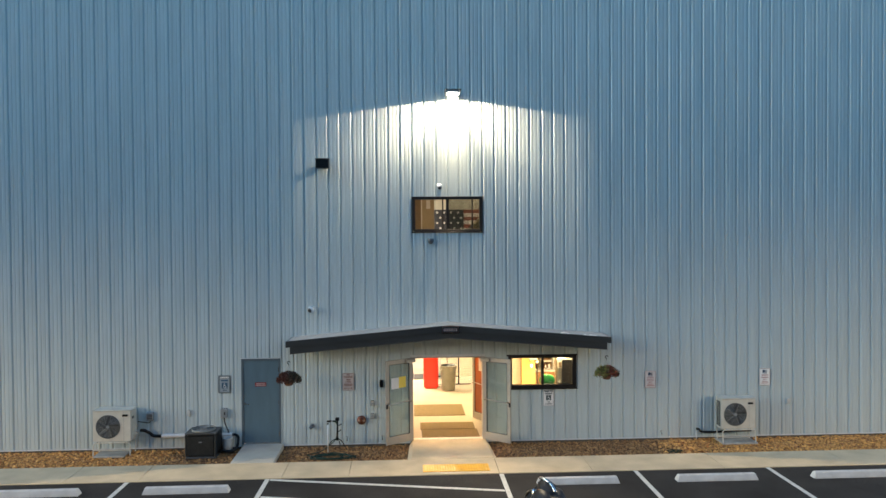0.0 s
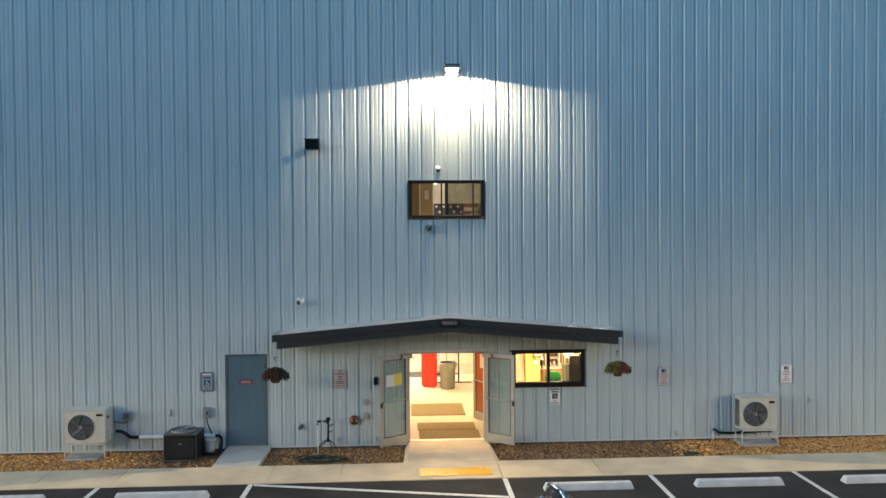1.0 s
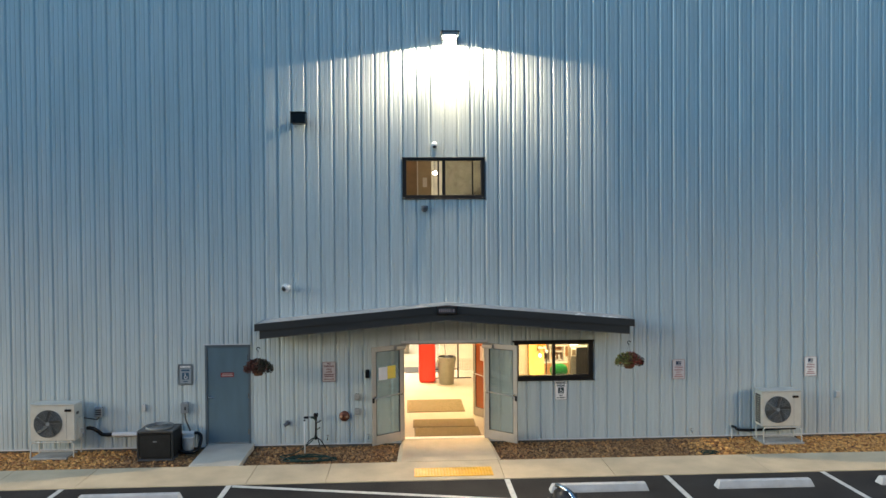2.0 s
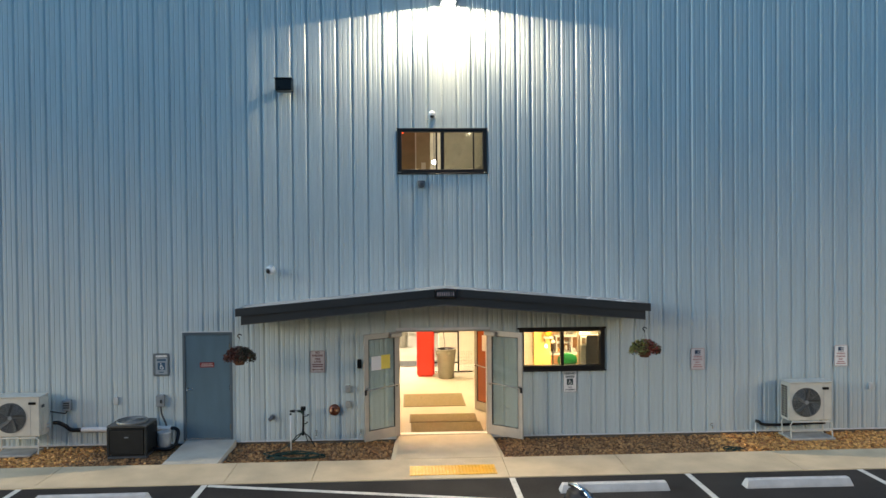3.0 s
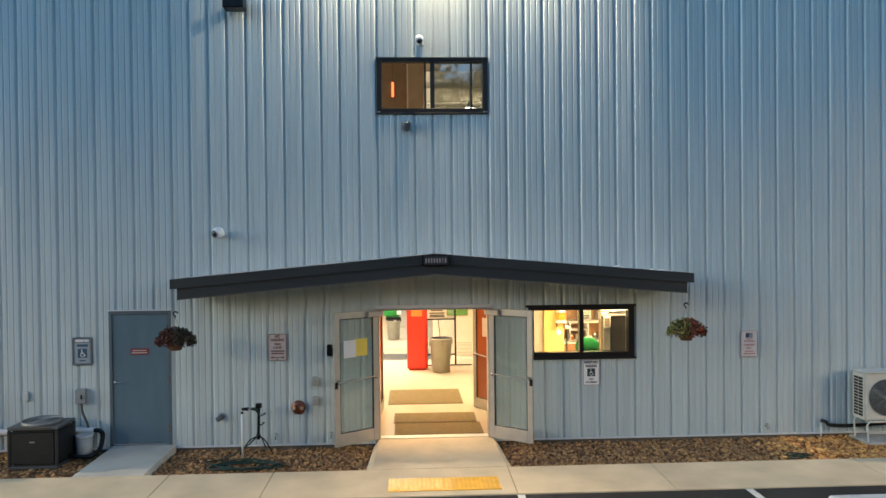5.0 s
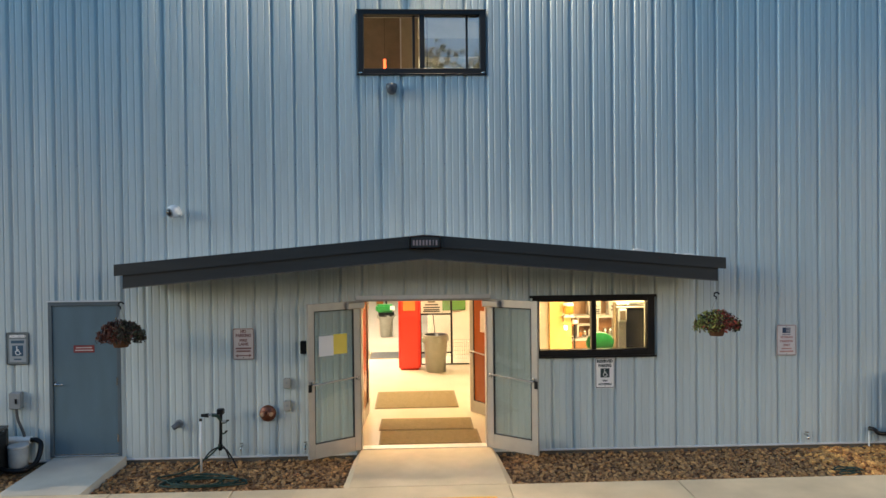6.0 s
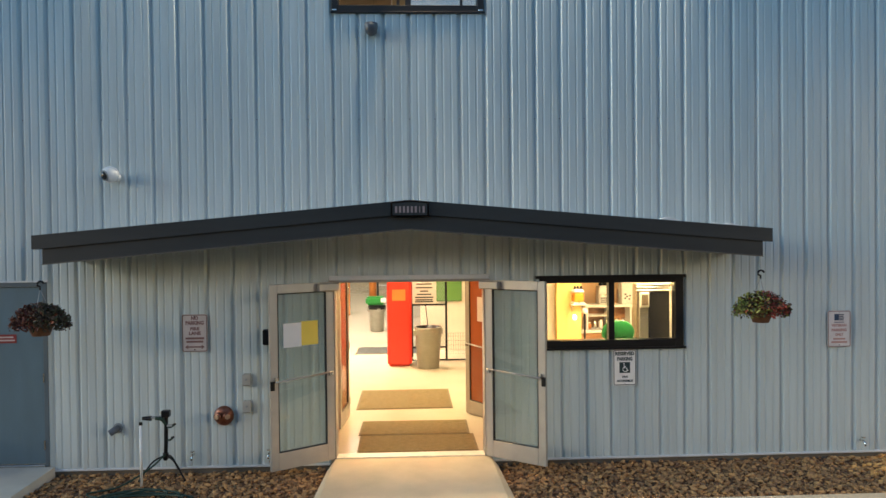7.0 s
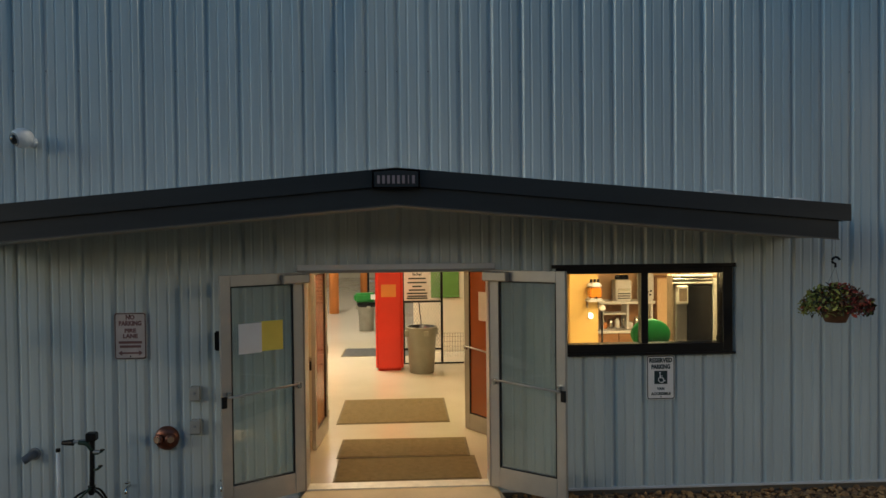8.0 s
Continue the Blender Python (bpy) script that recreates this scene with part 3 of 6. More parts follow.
def glazed_leaf(name, label, hinge, angle, width, side, sheets=False, glass=None):
    """A leaf hung at its hinge; it runs along +x before the turn. side: -1 or 1, the face with the closer."""
    t = thing(name, label, "door", hinge, angle)
    d, h, s, rail = 0.022, 2.145, 0.095, 0.21
    part("hinge_stile", box(0, s, -d, d, 0.012, h, 0.004), M_ALU, t)
    part("lock_stile", box(width - s, width, -d, d, 0.012, h, 0.004), M_ALU, t)
    part("top_rail", box(s, width - s, -d, d, h - 0.105, h, 0.003), M_ALU, t)
    part("bottom_rail", box(s, width - s, -d, d, 0.012, rail, 0.003), M_ALU, t)
    pane = part("pane", box(s, width - s, -0.003, 0.003, rail, h - 0.105), glass or M_DGLASS, t, "greenish glass pane")
    pane.visible_shadow = False
    bm = bmesh.new()
    for a in (s, width - s - 0.012):
        box(a, a + 0.012, -0.016, 0.016, rail, h - 0.105, bm=bm)
    for z in (rail, h - 0.117):
        box(s + 0.012, width - s - 0.012, -0.016, 0.016, z, z + 0.012, bm=bm)
    part("gasket", bm, M_BLACK, t)
    y = side * 0.06
    bar = part("push_bar", tube([(s * 0.6, y, 1.075), (width - 0.05, y, 1.035)], 0.010, 10), M_ALU, t, "slim metal push bar", True)
    for x in (s * 0.6, width - 0.06):
        part("bracket", box(x - 0.02, x + 0.02, min(side * d, y), max(side * d, y), 1.03, 1.085, 0.003), M_STEEL, bar)
    part("latch_box", box(width - 0.045, width + 0.005, side * d, side * (d + 0.025), 0.94, 1.045, 0.005), M_BLACK, t)
    part("closer", box(-0.05, 0.22, side * d, side * (d + 0.075), h - 0.105, h - 0.010, 0.012), M_ALU, t, "surface door closer")
    for z in (0.22, 1.05, 1.88):
        part("hinge", cyl(0.011, 0.011, 0.11, 10, pose(-0.008, -side * d, z)), M_STEEL, t)
    if sheets:
        part("paper_sheet", box(0.20, 0.41, side * 0.0045, side * 0.008, 1.42, 1.70), M_PAPERY, pane, "yellow paper notice")
        part("paper_sheet", box(0.41, 0.63, side * 0.0045, side * 0.008, 1.41, 1.69), M_PAPERW, pane, "white paper notice")
    return t


entrance_frame()
glazed_leaf("glass_door", "aluminium glazed door leaf standing open, with two notices", (-0.925, -0.055, 0), 180 + 33, 0.80, 1, True)
glazed_leaf("glass_door", "aluminium glazed door leaf standing open beside the window", (0.925, -0.055, 0), -37, 0.80, -1)

# ---- steel side door ----
def side_door():
    t = thing("door_2", "grey-blue painted steel door, closed", "door", kind="structure")
    x0, x1 = -5.285, -4.29
    part("door_frame", box(x0, x0 + 0.05, -0.038, 0.15, -0.008, 2.13, 0.003), M_DOORFRAME, t)
    part("door_frame", box(x1 - 0.05, x1, -0.038, 0.15, -0.008, 2.13, 0.003), M_DOORFRAME, t)
    part("door_head", box(x0, x1, -0.038, 0.15, 2.13, 2.185, 0.003), M_DOORFRAME, t)
    part("head_trim", box(x0 - 0.02, x1 + 0.02, -0.047, -0.036, 2.182, 2.205, 0.002), M_TRIMW, t)
    leaf = part("door_leaf", box(x0 + 0.054, x1 - 0.054, -0.020, 0.025, 0.022, 2.126, 0.003), M_DOORGREY, t)
    part("threshold", box(x0 + 0.05, x1 - 0.05, -0.045, 0.12, -0.010, 0.014, 0.003), M_STEEL, t)
    lock = part("door_handle", cyl(0.031, 0.031, 0.012, 18, pose(-5.190, -0.026, 1.03, 90)), M_STEEL, leaf)
    part("lever", tube(curve_points([(-5.190, -0.030, 1.03), (-5.190, -0.072, 1.03), (-5.165, -0.080, 1.03), (-5.075, -0.078, 1.027)]), 0.010, 8), M_STEEL, lock, smooth=True)
    sg = part("warning_sign", box(-4.945, -4.655, -0.0245, -0.0205, 1.465, 1.568, 0.002), M_DOORSIGN, leaf, "small red sign with two lines of pale bars")
    for z, w in ((1.535, 0.11), (1.498, 0.125)):
        part("bar", box(-4.80 - w, -4.80 + w, -0.0265, -0.0246, z - 0.008, z + 0.008), M_SIGNOLD, sg)
    for z in (0.25, 1.05, 1.9):
        part("hinge", cyl(0.010, 0.010, 0.11, 10, pose(x1 - 0.052, -0.040, z)), M_STEEL, t)
    return t


side_door()

# ---- windows ----
def sliding_window(name, label, x0, x1, z0, z1, mid, f, extra=(), slid=False):
    """Dark framed two-light slider; f: width of the outer frame; extra: more uprights (x, half width); slid: one light stands open."""
    t = thing(name, label, "window", kind="structure")
    y0, y1 = -0.042, 0.10
    part("window_frame", box(x0, x0 + f, y0, y1, z0, z1, 0.004), M_BRONZE, t)
    part("window_frame", box(x1 - f, x1, y0, y1, z0, z1, 0.004), M_BRONZE, t)
    part("window_head", box(x0 + f, x1 - f, y0, y1, z1 - f * 0.75, z1, 0.004), M_BRONZE, t)
    part("window_sill", box(x0 + f, x1 - f, y0, y1, z0, z0 + f, 0.004), M_BRONZE, t)
    part("mullion", box(mid - 0.035, mid + 0.035, y0 + 0.02, y1 - 0.02, z0 + f, z1 - f * 0.75, 0.003), M_BRONZE, t)
    for x, w in extra:
        part("sash_stile", box(x - w, x + w, 0.02, 0.06, z0 + f, z1 - f * 0.75, 0.003), M_BRONZE, t)
    for a, b, y in ((x0 + f, mid - 0.03, 0.0), (mid + 0.03, x1 - f, 0.035)):
        if slid and a < mid:
            continue
        p = part("pane", box(a, b, y, y + 0.006, z0 + f, z1 - f * 0.75), M_COATED if slid else M_GLASS, t)
        p.visible_shadow = False
    return t


w1 = sliding_window("window_1", "dark bronze sliding window of the lit kitchen", 1.575, 3.365, 1.285, 2.165, 2.475, 0.100)
part("head_flashing", box(1.53, 3.385, -0.068, -0.036, 2.147, 2.184, 0.003), M_BRONZE, w1)
part("sill_flashing", box(1.55, 3.385, -0.068, -0.036, 1.274, 1.298, 0.003), M_BRONZE, w1)
w2 = sliding_window("window_2", "dark bronze upper sliding window, one side slid open", -0.90, 0.935, 5.375, 6.292, 0.02, 0.085, ((-0.10, 0.018), (0.665, 0.016)), True)
part("sill_flashing", box(-0.91, 0.945, -0.050, -0.030, 5.362, 5.385, 0.003), M_BRONZE, w2)
part("head_flashing", box(-0.91, 0.945, -0.050, -0.030, 6.282, 6.300, 0.003), M_BRONZE, w2)
for x in (-0.86, 0.895):
    part("clip", box(x - 0.025, x + 0.025, -0.054, -0.043, 5.390, 5.408, 0.003), M_STEEL, w2, "small bright corner clip")


def roof_lump(x, w, h, label):
    """Loose bit of pale flashing lying on the canopy's front edge."""
    z = 3.071 - 0.086 * abs(x - 0.02)
    t = thing("flashing_scrap", label, "flashing", (x, -0.83, z - 0.006), group="flashing scraps")
    bm = bmesh.new()
    prof = [(-w, 0.0), (-0.8 * w, 0.5 * h), (-0.3 * w, h), (0.25 * w, 0.75 * h), (0.7 * w, 0.55 * h), (w, 0.0)]
    prism([(a, b - 0.086 * a) for a, b in prof], -0.03, 0.06, bm)
    bmesh.ops.bevel(bm, geom=bm.edges[:], offset=0.004, segments=1, affect="EDGES")
    part("sheet", bm, M_PVC, t)


roof_lump(2.90, 0.13, 0.045, "crumpled white flashing scrap on the canopy roof")
roof_lump(3.42, 0.06, 0.026, "small white flashing scrap on the canopy roof")
roof_lump(3.60, 0.13, 0.030, "flat white flashing scrap on the canopy roof")

# ---- things on the facade ----
def wall_pack():
    t = thing("wall_lamp", "lit full-cutoff wall lamp with a grey housing", "lamp", (0.155, 0, 8.80))
    part("back_plate", box(-0.17, 0.17, -0.07, -0.033, -0.02, 0.20, 0.006), M_GREYBOX, t)
    part("housing", prism([(-0.18, 0.08), (0.18, 0.08), (0.15, 0.15), (-0.15, 0.15)], -0.50, -0.07), M_GREYBOX, t)
    part("top_plate", box(-0.205, 0.205, -0.52, -0.06, 0.152, 0.166, 0.003), M_BRONZE, t, "dark flat top plate")
    part("lens", box(-0.12, 0.12, -0.47, -0.20, 0.058, 0.079, 0.006), M_GLOW_LAMP, t, "glowing white lens")
    # unseen plates and fins, added to cut the lamplight off above and sideways
    for side, reach in ((-1, 4.13), (1, 3.575)):
        x = side * 0.14
        y = LAMP_AT[1] + 0.14 * (-FACE - LAMP_AT[1]) / reach
        part("side_wall", box(x - 0.002, x + 0.002, y, -0.07, 0.016, 0.079), M_GREYBOX, t)
        part("glare_shield", box(x - 0.002, x + 0.002, LAMP_AT[1] - 0.03, y, -0.17, 0.079), M_GREYBOX, t, "narrow added fin that cuts off the lamp's light")
    return t


wall_pack()


def flood_box():
    t = thing("floodlight", "unlit black box floodlight on a bracket", "lamp", (-3.14, 0, 7.12))
    part("bracket", box(-0.06, 0.06, -0.12, -0.02, -0.06, 0.06, 0.004), M_BLACK, t)
    part("body", box(-0.165, 0.165, -0.36, -0.12, -0.115, 0.115, 0.012), M_BLACK, t)
    part("visor", box(-0.175, 0.175, -0.40, -0.14, 0.115, 0.130, 0.004), M_BLACK, t)
    part("lens", box(-0.145, 0.145, -0.364, -0.358, -0.095, 0.095, 0.002), M_BLACK, t)
    return t


flood_box()


def bullet_camera(at, tilt, turn, size, label):
    """Egg-shaped camera on a short arm. size: the body's radius."""
    t = thing("security_camera", label, "camera", at, group="security cameras")
    part("mount", lathe([(0.050, 0.0), (0.055, 0.008), (0.046, 0.030), (0.004, 0.034)], 20, m=pose(0, -0.033, 0, 90)), M_PVC, t, smooth=True)
    part("arm", tube(curve_points([(0, -0.06, 0), (0, -0.11, 0.0), (-0.01, -0.15, 0.02)]), 0.018, 8), M_PVC, t, smooth=True)
    m = pose(-0.02, -0.19, 0.02, 90 + tilt, 0, turn)
    egg = [(size * math.sin(a), size * (-1.15 * math.cos(a) if math.cos(a) > 0 else -0.95 * math.cos(a))) for a in [radians(8 + 127 * i / 11) for i in range(12)]]
    body = part("body", lathe(egg, 22, m=m), M_PVC, t, smooth=True)
    z = egg[-1][1]
    part("bezel", cyl(egg[-1][0], egg[-1][0] * 0.96, 0.008, 20, m @ pose(0, 0, z + 0.003)), M_GREYBOX, body)
    part("lens", lathe([(0.52 * size, z + 0.006), (0.44 * size, z + 0.022), (0.20 * size, z + 0.032), (0.002, z + 0.034)], 18, m=m), M_GLOSS, body, smooth=True)
    return t


bullet_camera((-3.45, 0, 3.415), 16, -34, 0.094, "white egg-shaped camera on the wall above the canopy")
bullet_camera((-0.17, 0, 6.53), 55, 0, 0.070, "white camera above the upper window, turned down")
t = thing("wall_sensor", "small dark half-dome sensor below the upper window", "sensor", (-0.42, 0, 5.13))
part("base", box(-0.068, 0.068, -0.06, -0.033, -0.02, 0.09, 0.006), M_GREYBOX, t)
part("dome", lathe([(0.078, 0.07), (0.080, 0.025), (0.066, -0.04), (0.025, -0.075)], 18, m=pose(0, -0.10, 0.02)), M_SENSOR, t, smooth=True)


# signs
def rounded(w, h, r):
    """Outline of a rectangle of half sizes w, h with round corners."""
    return [(sx * (w - r) + r * math.cos(radians(d)), sz * (h - r) + r * math.sin(radians(d)))
            for sx, sz, d0 in ((1, 1, 0), (-1, 1, 90), (-1, -1, 180), (1, -1, 270)) for d in range(d0, d0 + 91, 18)]


def plate(name, label, x0, x1, z0, z1, mat, rim):
    t = thing(name, label, "sign", ((x0 + x1) / 2, -0.036, (z0 + z1) / 2), group="wall signs")
    w, h = (x1 - x0) / 2, (z1 - z0) / 2
    part("plate", prism(rounded(w, h, 0.028), -0.004, 0.0), mat, t)
    bm = bmesh.new()
    a = [bm.verts.new((x, -0.0052, z)) for x, z in rounded(w - 0.006, h - 0.006, 0.023)]
    b = [bm.verts.new((x, -0.0052, z)) for x, z in rounded(w - 0.015, h - 0.015, 0.015)]
    for i in range(len(a)):
        j = (i + 1) % len(a)
        bm.faces.new((a[i], a[j], b[j], b[i]))
    bmesh.ops.solidify(bm, geom=bm.faces[:], thickness=0.001)
    part("rim", bm, rim, t)
    for z in (h - 0.03, -h + 0.03):
        part("bolt", cyl(0.006, 0.006, 0.004, 8, pose(0, -0.006, z, 90)), M_STEEL, t)
    return t


def bars(t, mat, rows):
    for z, w, h in rows:
        part("bar", box(-w, w, -0.0062, -0.0042, z - h, z + h), mat, t)


def wheelchair(t, z, size, back):
    sq = part("symbol_square", box(-size, size, -0.0058, -0.0042, z - size, z + size), back, t)
    k, bm = size / 0.06, bmesh.new()
    y = -0.0068
    arc = [(k * (0.004 + 0.026 * math.cos(a)), y, z + k * (-0.020 + 0.026 * math.sin(a))) for a in [radians(100 + 240 * i / 14) for i in range(15)]]
    tube(arc, 0.0045 * k, 6, bm)
    tube([(-0.008 * k, y, z + 0.028 * k), (-0.006 * k, y, z - 0.002 * k), (0.018 * k, y, z - 0.004 * k), (0.030 * k, y, z - 0.032 * k), (0.040 * k, y, z - 0.030 * k)], 0.0050 * k, 6, bm)
    tube([(-0.006 * k, y, z + 0.014 * k), (0.014 * k, y, z + 0.012 * k)], 0.004 * k, 6, bm)
    cyl(0.008 * k, 0.008 * k, 0.004, 12, pose(-0.008 * k, y, z + 0.042 * k, 90), bm)
    part("symbol", bm, M_SIGNW, sq, "white wheelchair symbol")


def reserved_sign(label, x0, x1, z0, z1, back):
    t = plate("parking_sign", label, x0, x1, z0, z1, M_SIGNW, M_SIGNB)
    lettering("RESERVED", 0.06, M_SIGNB, t, 0, -0.0045, 0.170, width=0.235)
    lettering("PARKING", 0.06, M_SIGNB, t, 0, -0.0045, 0.105, width=0.190)
    wheelchair(t, 0.0, 0.066, back)
    lettering("VAN", 0.036, M_SIGNB, t, 0, -0.0045, -0.115, width=0.075)
    lettering("ACCESSIBLE", 0.036, M_SIGNB, t, 0, -0.0045, -0.165, width=0.20)
    return t


reserved_sign("white reserved parking sign with wheelchair symbol below the window", 2.482, 2.772, 0.822, 1.268, M_SIGNB)
t = plate("parking_sign", "weathered reserved parking sign with blue wheelchair symbol", -5.862, -5.546, 1.308, 1.768, M_SIGNPLATE, M_SIGNGREY)
part("panel", box(-0.115, 0.115, -0.0056, -0.0042, -0.19, 0.135), M_SIGNGREY, t)
lettering("RESERVED", 0.05, M_SIGNW, t, 0, -0.0065, 0.172, width=0.22)
part("symbol_panel", box(-0.09, 0.09, -0.0064, -0.0057, 0.075, 0.115), M_SIGNTEAL, t)
sub = thing("symbol_group", "blue wheelchair panel", "", (0, -0.003, 0), parent=t)
wheelchair(sub, -0.03, 0.075, M_SIGNTEAL)
bars(sub, M_SIGNTEAL, [(-0.150, 0.05, 0.010)])
t = plate("parking_sign", "white no parking fire lane sign in red letters", -2.720, -2.415, 1.325, 1.777, M_SIGNOLD, M_SIGNDULL)
lettering("NO", 0.06, M_SIGNDULL, t, 0, -0.0045, 0.178, width=0.085)
lettering("PARKING", 0.06, M_SIGNDULL, t, 0, -0.0045, 0.120, width=0.215)
lettering("FIRE", 0.05, M_SIGNDULL, t, 0, -0.0045, 0.050, width=0.11)
lettering("LANE", 0.055, M_SIGNDULL, t, 0, -0.0045, -0.003, width=0.14)
bars(t, M_SIGNDULL, [(-0.062, 0.11, 0.012), (-0.102, 0.10, 0.012)])
part("arrow", prism([(-0.115, -0.165), (-0.08, -0.140), (-0.08, -0.157), (0.08, -0.157), (0.08, -0.140), (0.115, -0.165), (0.08, -0.190), (0.08, -0.173), (-0.08, -0.173), (-0.08, -0.190)], -0.0062, -0.0042), M_SIGNDULL, t)
for x0, z0, lab in ((5.175, 1.250, "white veteran parking sign with blue emblem beside the basket"), (8.252, 1.268, "white veteran parking sign with blue emblem above the heat pump")):
    t = plate("parking_sign", lab, x0, x0 + 0.300, z0, z0 + 0.457, M_SIGNW if x0 > 6 else M_SIGNPINK, M_SIGNR)
    em = part("emblem", box(-0.060, -0.005, -0.006, -0.0042, 0.105, 0.185), M_SIGNBLUE, t)
    for i in range(4):
        part("bar", box(-0.005, 0.062 - 0.006 * (i % 2), -0.006, -0.0042, 0.168 - 0.021 * i, 0.181 - 0.021 * i), M_SIGNBLUE, em)
    bars(t, M_SIGNBLUE, [(0.082, 0.062, 0.004)])
    lettering("VETERAN", 0.046, M_SIGNR, t, 0, -0.0045, 0.042, width=0.19)
    lettering("PARKING", 0.046, M_SIGNR, t, 0, -0.0045, -0.016, width=0.19)
    lettering("ONLY", 0.046, M_SIGNR, t, 0, -0.0045, -0.074, width=0.105)
    bars(t, M_SIGNR, [(-0.125, 0.075, 0.010), (-0.165, 0.10, 0.011)])


# small boxes on the wall
def wall_box(name, label, cat, x0, x1, z0, z1, mat, d=0.07, lid=True):
    t = thing(name, label, cat, ((x0 + x1) / 2, 0, z0))
    w, h = (x1 - x0) / 2, z1 - z0
    part("body", box(-w, w, -0.033 - d, -0.030, 0, h, 0.006), mat, t)
    if lid:
        part("cover", box(-w - 0.006, w + 0.006, -0.045 - d, -0.0335 - d, 0.01, h - 0.01, 0.004), mat, t)
    return t


t = wall_box("card_reader", "black card reader beside the entrance", "card reader", -1.755, -1.680, 1.395, 1.585, M_BLACK, 0.03)
for z in (0.903, 0.581):
    t = wall_box("outlet_box", "cream outlet box with a flip cover", "outlet", -1.998, -1.912, z + 0.01, z + 0.155, M_CREAM, 0.05)
    part("latch", box(-0.012, 0.012, -0.102, -0.095, 0.07, 0.09, 0.002), M_GREYBOX, t)
t = wall_box("outlet_box", "small white outlet cover on the wall", "outlet", -6.640, -6.572, 0.745, 0.905, M_OUTLET, 0.03)
t = wall_box("outlet_box", "small white outlet cover on the wall", "outlet", 8.995, 9.065, 0.775, 0.920, M_OUTLET, 0.03)
t = wall_box("disconnect_box", "grey electrical disconnect with a flexible conduit", "electrical box", -5.785, -5.640, 0.70, 0.935, M_GREYBOX, 0.09)
part("handle", box(0.01, 0.035, -0.150, -0.134, 0.08, 0.15, 0.004), M_BLACK, t)
part("conduit", tube(curve_points([(0.0, -0.085, 0.0), (0.02, -0.085, -0.16), (0.11, -0.10, -0.38), (0.10, -0.12, -0.60), (-0.05, -0.14, -0.72), (-0.25, -0.2, -0.74)]), 0.019, 8), M_GRILLE, t, smooth=True)
t = wall_box("disconnect_box", "grey electrical disconnect with a cable to the heat pump", "electrical box", -7.640, -7.480, 0.655, 0.865, M_GREYBOX, 0.08)
bm = bmesh.new()
for z in (0.05, 0.095, 0.14):
    box(-0.06, 0.06, -0.130, -0.124, z, z + 0.025, 0.003, bm=bm)
part("louvre", bm, M_BLACK, t)
part("cable", tube(curve_points([(0.0, -0.08, 0.0), (-0.03, -0.09, -0.05), (-0.12, -0.12, -0.035), (-0.26, -0.22, 0.02)]), 0.012, 8), M_BLACK, t, smooth=True)

t = thing("fire_connection", "round domed fire hose connection of weathered copper-red brass", "fire connection", (-2.235, 0, 0.556))
part("escutcheon", lathe([(0.116, 0.0), (0.118, 0.012), (0.108, 0.036), (0.080, 0.056), (0.04, 0.064)], 28, m=pose(0, -0.034, 0, 90)), M_REDBRASS, t, smooth=True)
for s in (-1, 1):
    k = part("inlet", lathe([(0.044, 0), (0.044, 0.025), (0.050, 0.03), (0.050, 0.045), (0.03, 0.05)], 18, m=pose(s * 0.045, -0.080, 0.005, 90, 0, s * 22)), M_REDBRASS, t, smooth=True)
    part("cap", cyl(0.034, 0.030, 0.014, 6, pose(s * 0.065, -0.133, 0.005, 90, 0, s * 22)), M_CAPBRASS, k, "paler worn cap")
t = thing("vent_pipe", "short grey elbow vent pipe through the wall", "vent", (-3.49, 0, 0.43))
part("flange", cyl(0.06, 0.06, 0.012, 18, pose(0, -0.04, 0, 90)), M_GREYBOX, t)
part("elbow", tube(curve_points([(0, -0.04, 0.0), (-0.005, -0.09, 0.0), (-0.025, -0.12, -0.015), (-0.055, -0.14, -0.035)]), 0.040, 12), M_VENT, t, smooth=True)
for x, z in ((-2.602, 0.100), (5.60, 0.085), (-1.70, 0.10)):
    t = thing("hose_bib", "small metal hose bib low on the wall", "tap", (x, 0, z), group="hose bibs")
    part("spout", tube(curve_points([(0, -0.03, 0), (0, -0.09, 0.0), (0, -0.12, -0.02), (0, -0.125, -0.05)]), 0.014, 8), M_STEEL, t, smooth=True)
    part("wheel", cyl(0.028, 0.028, 0.008, 12, pose(0, -0.085, 0.045)), M_STEEL, t)


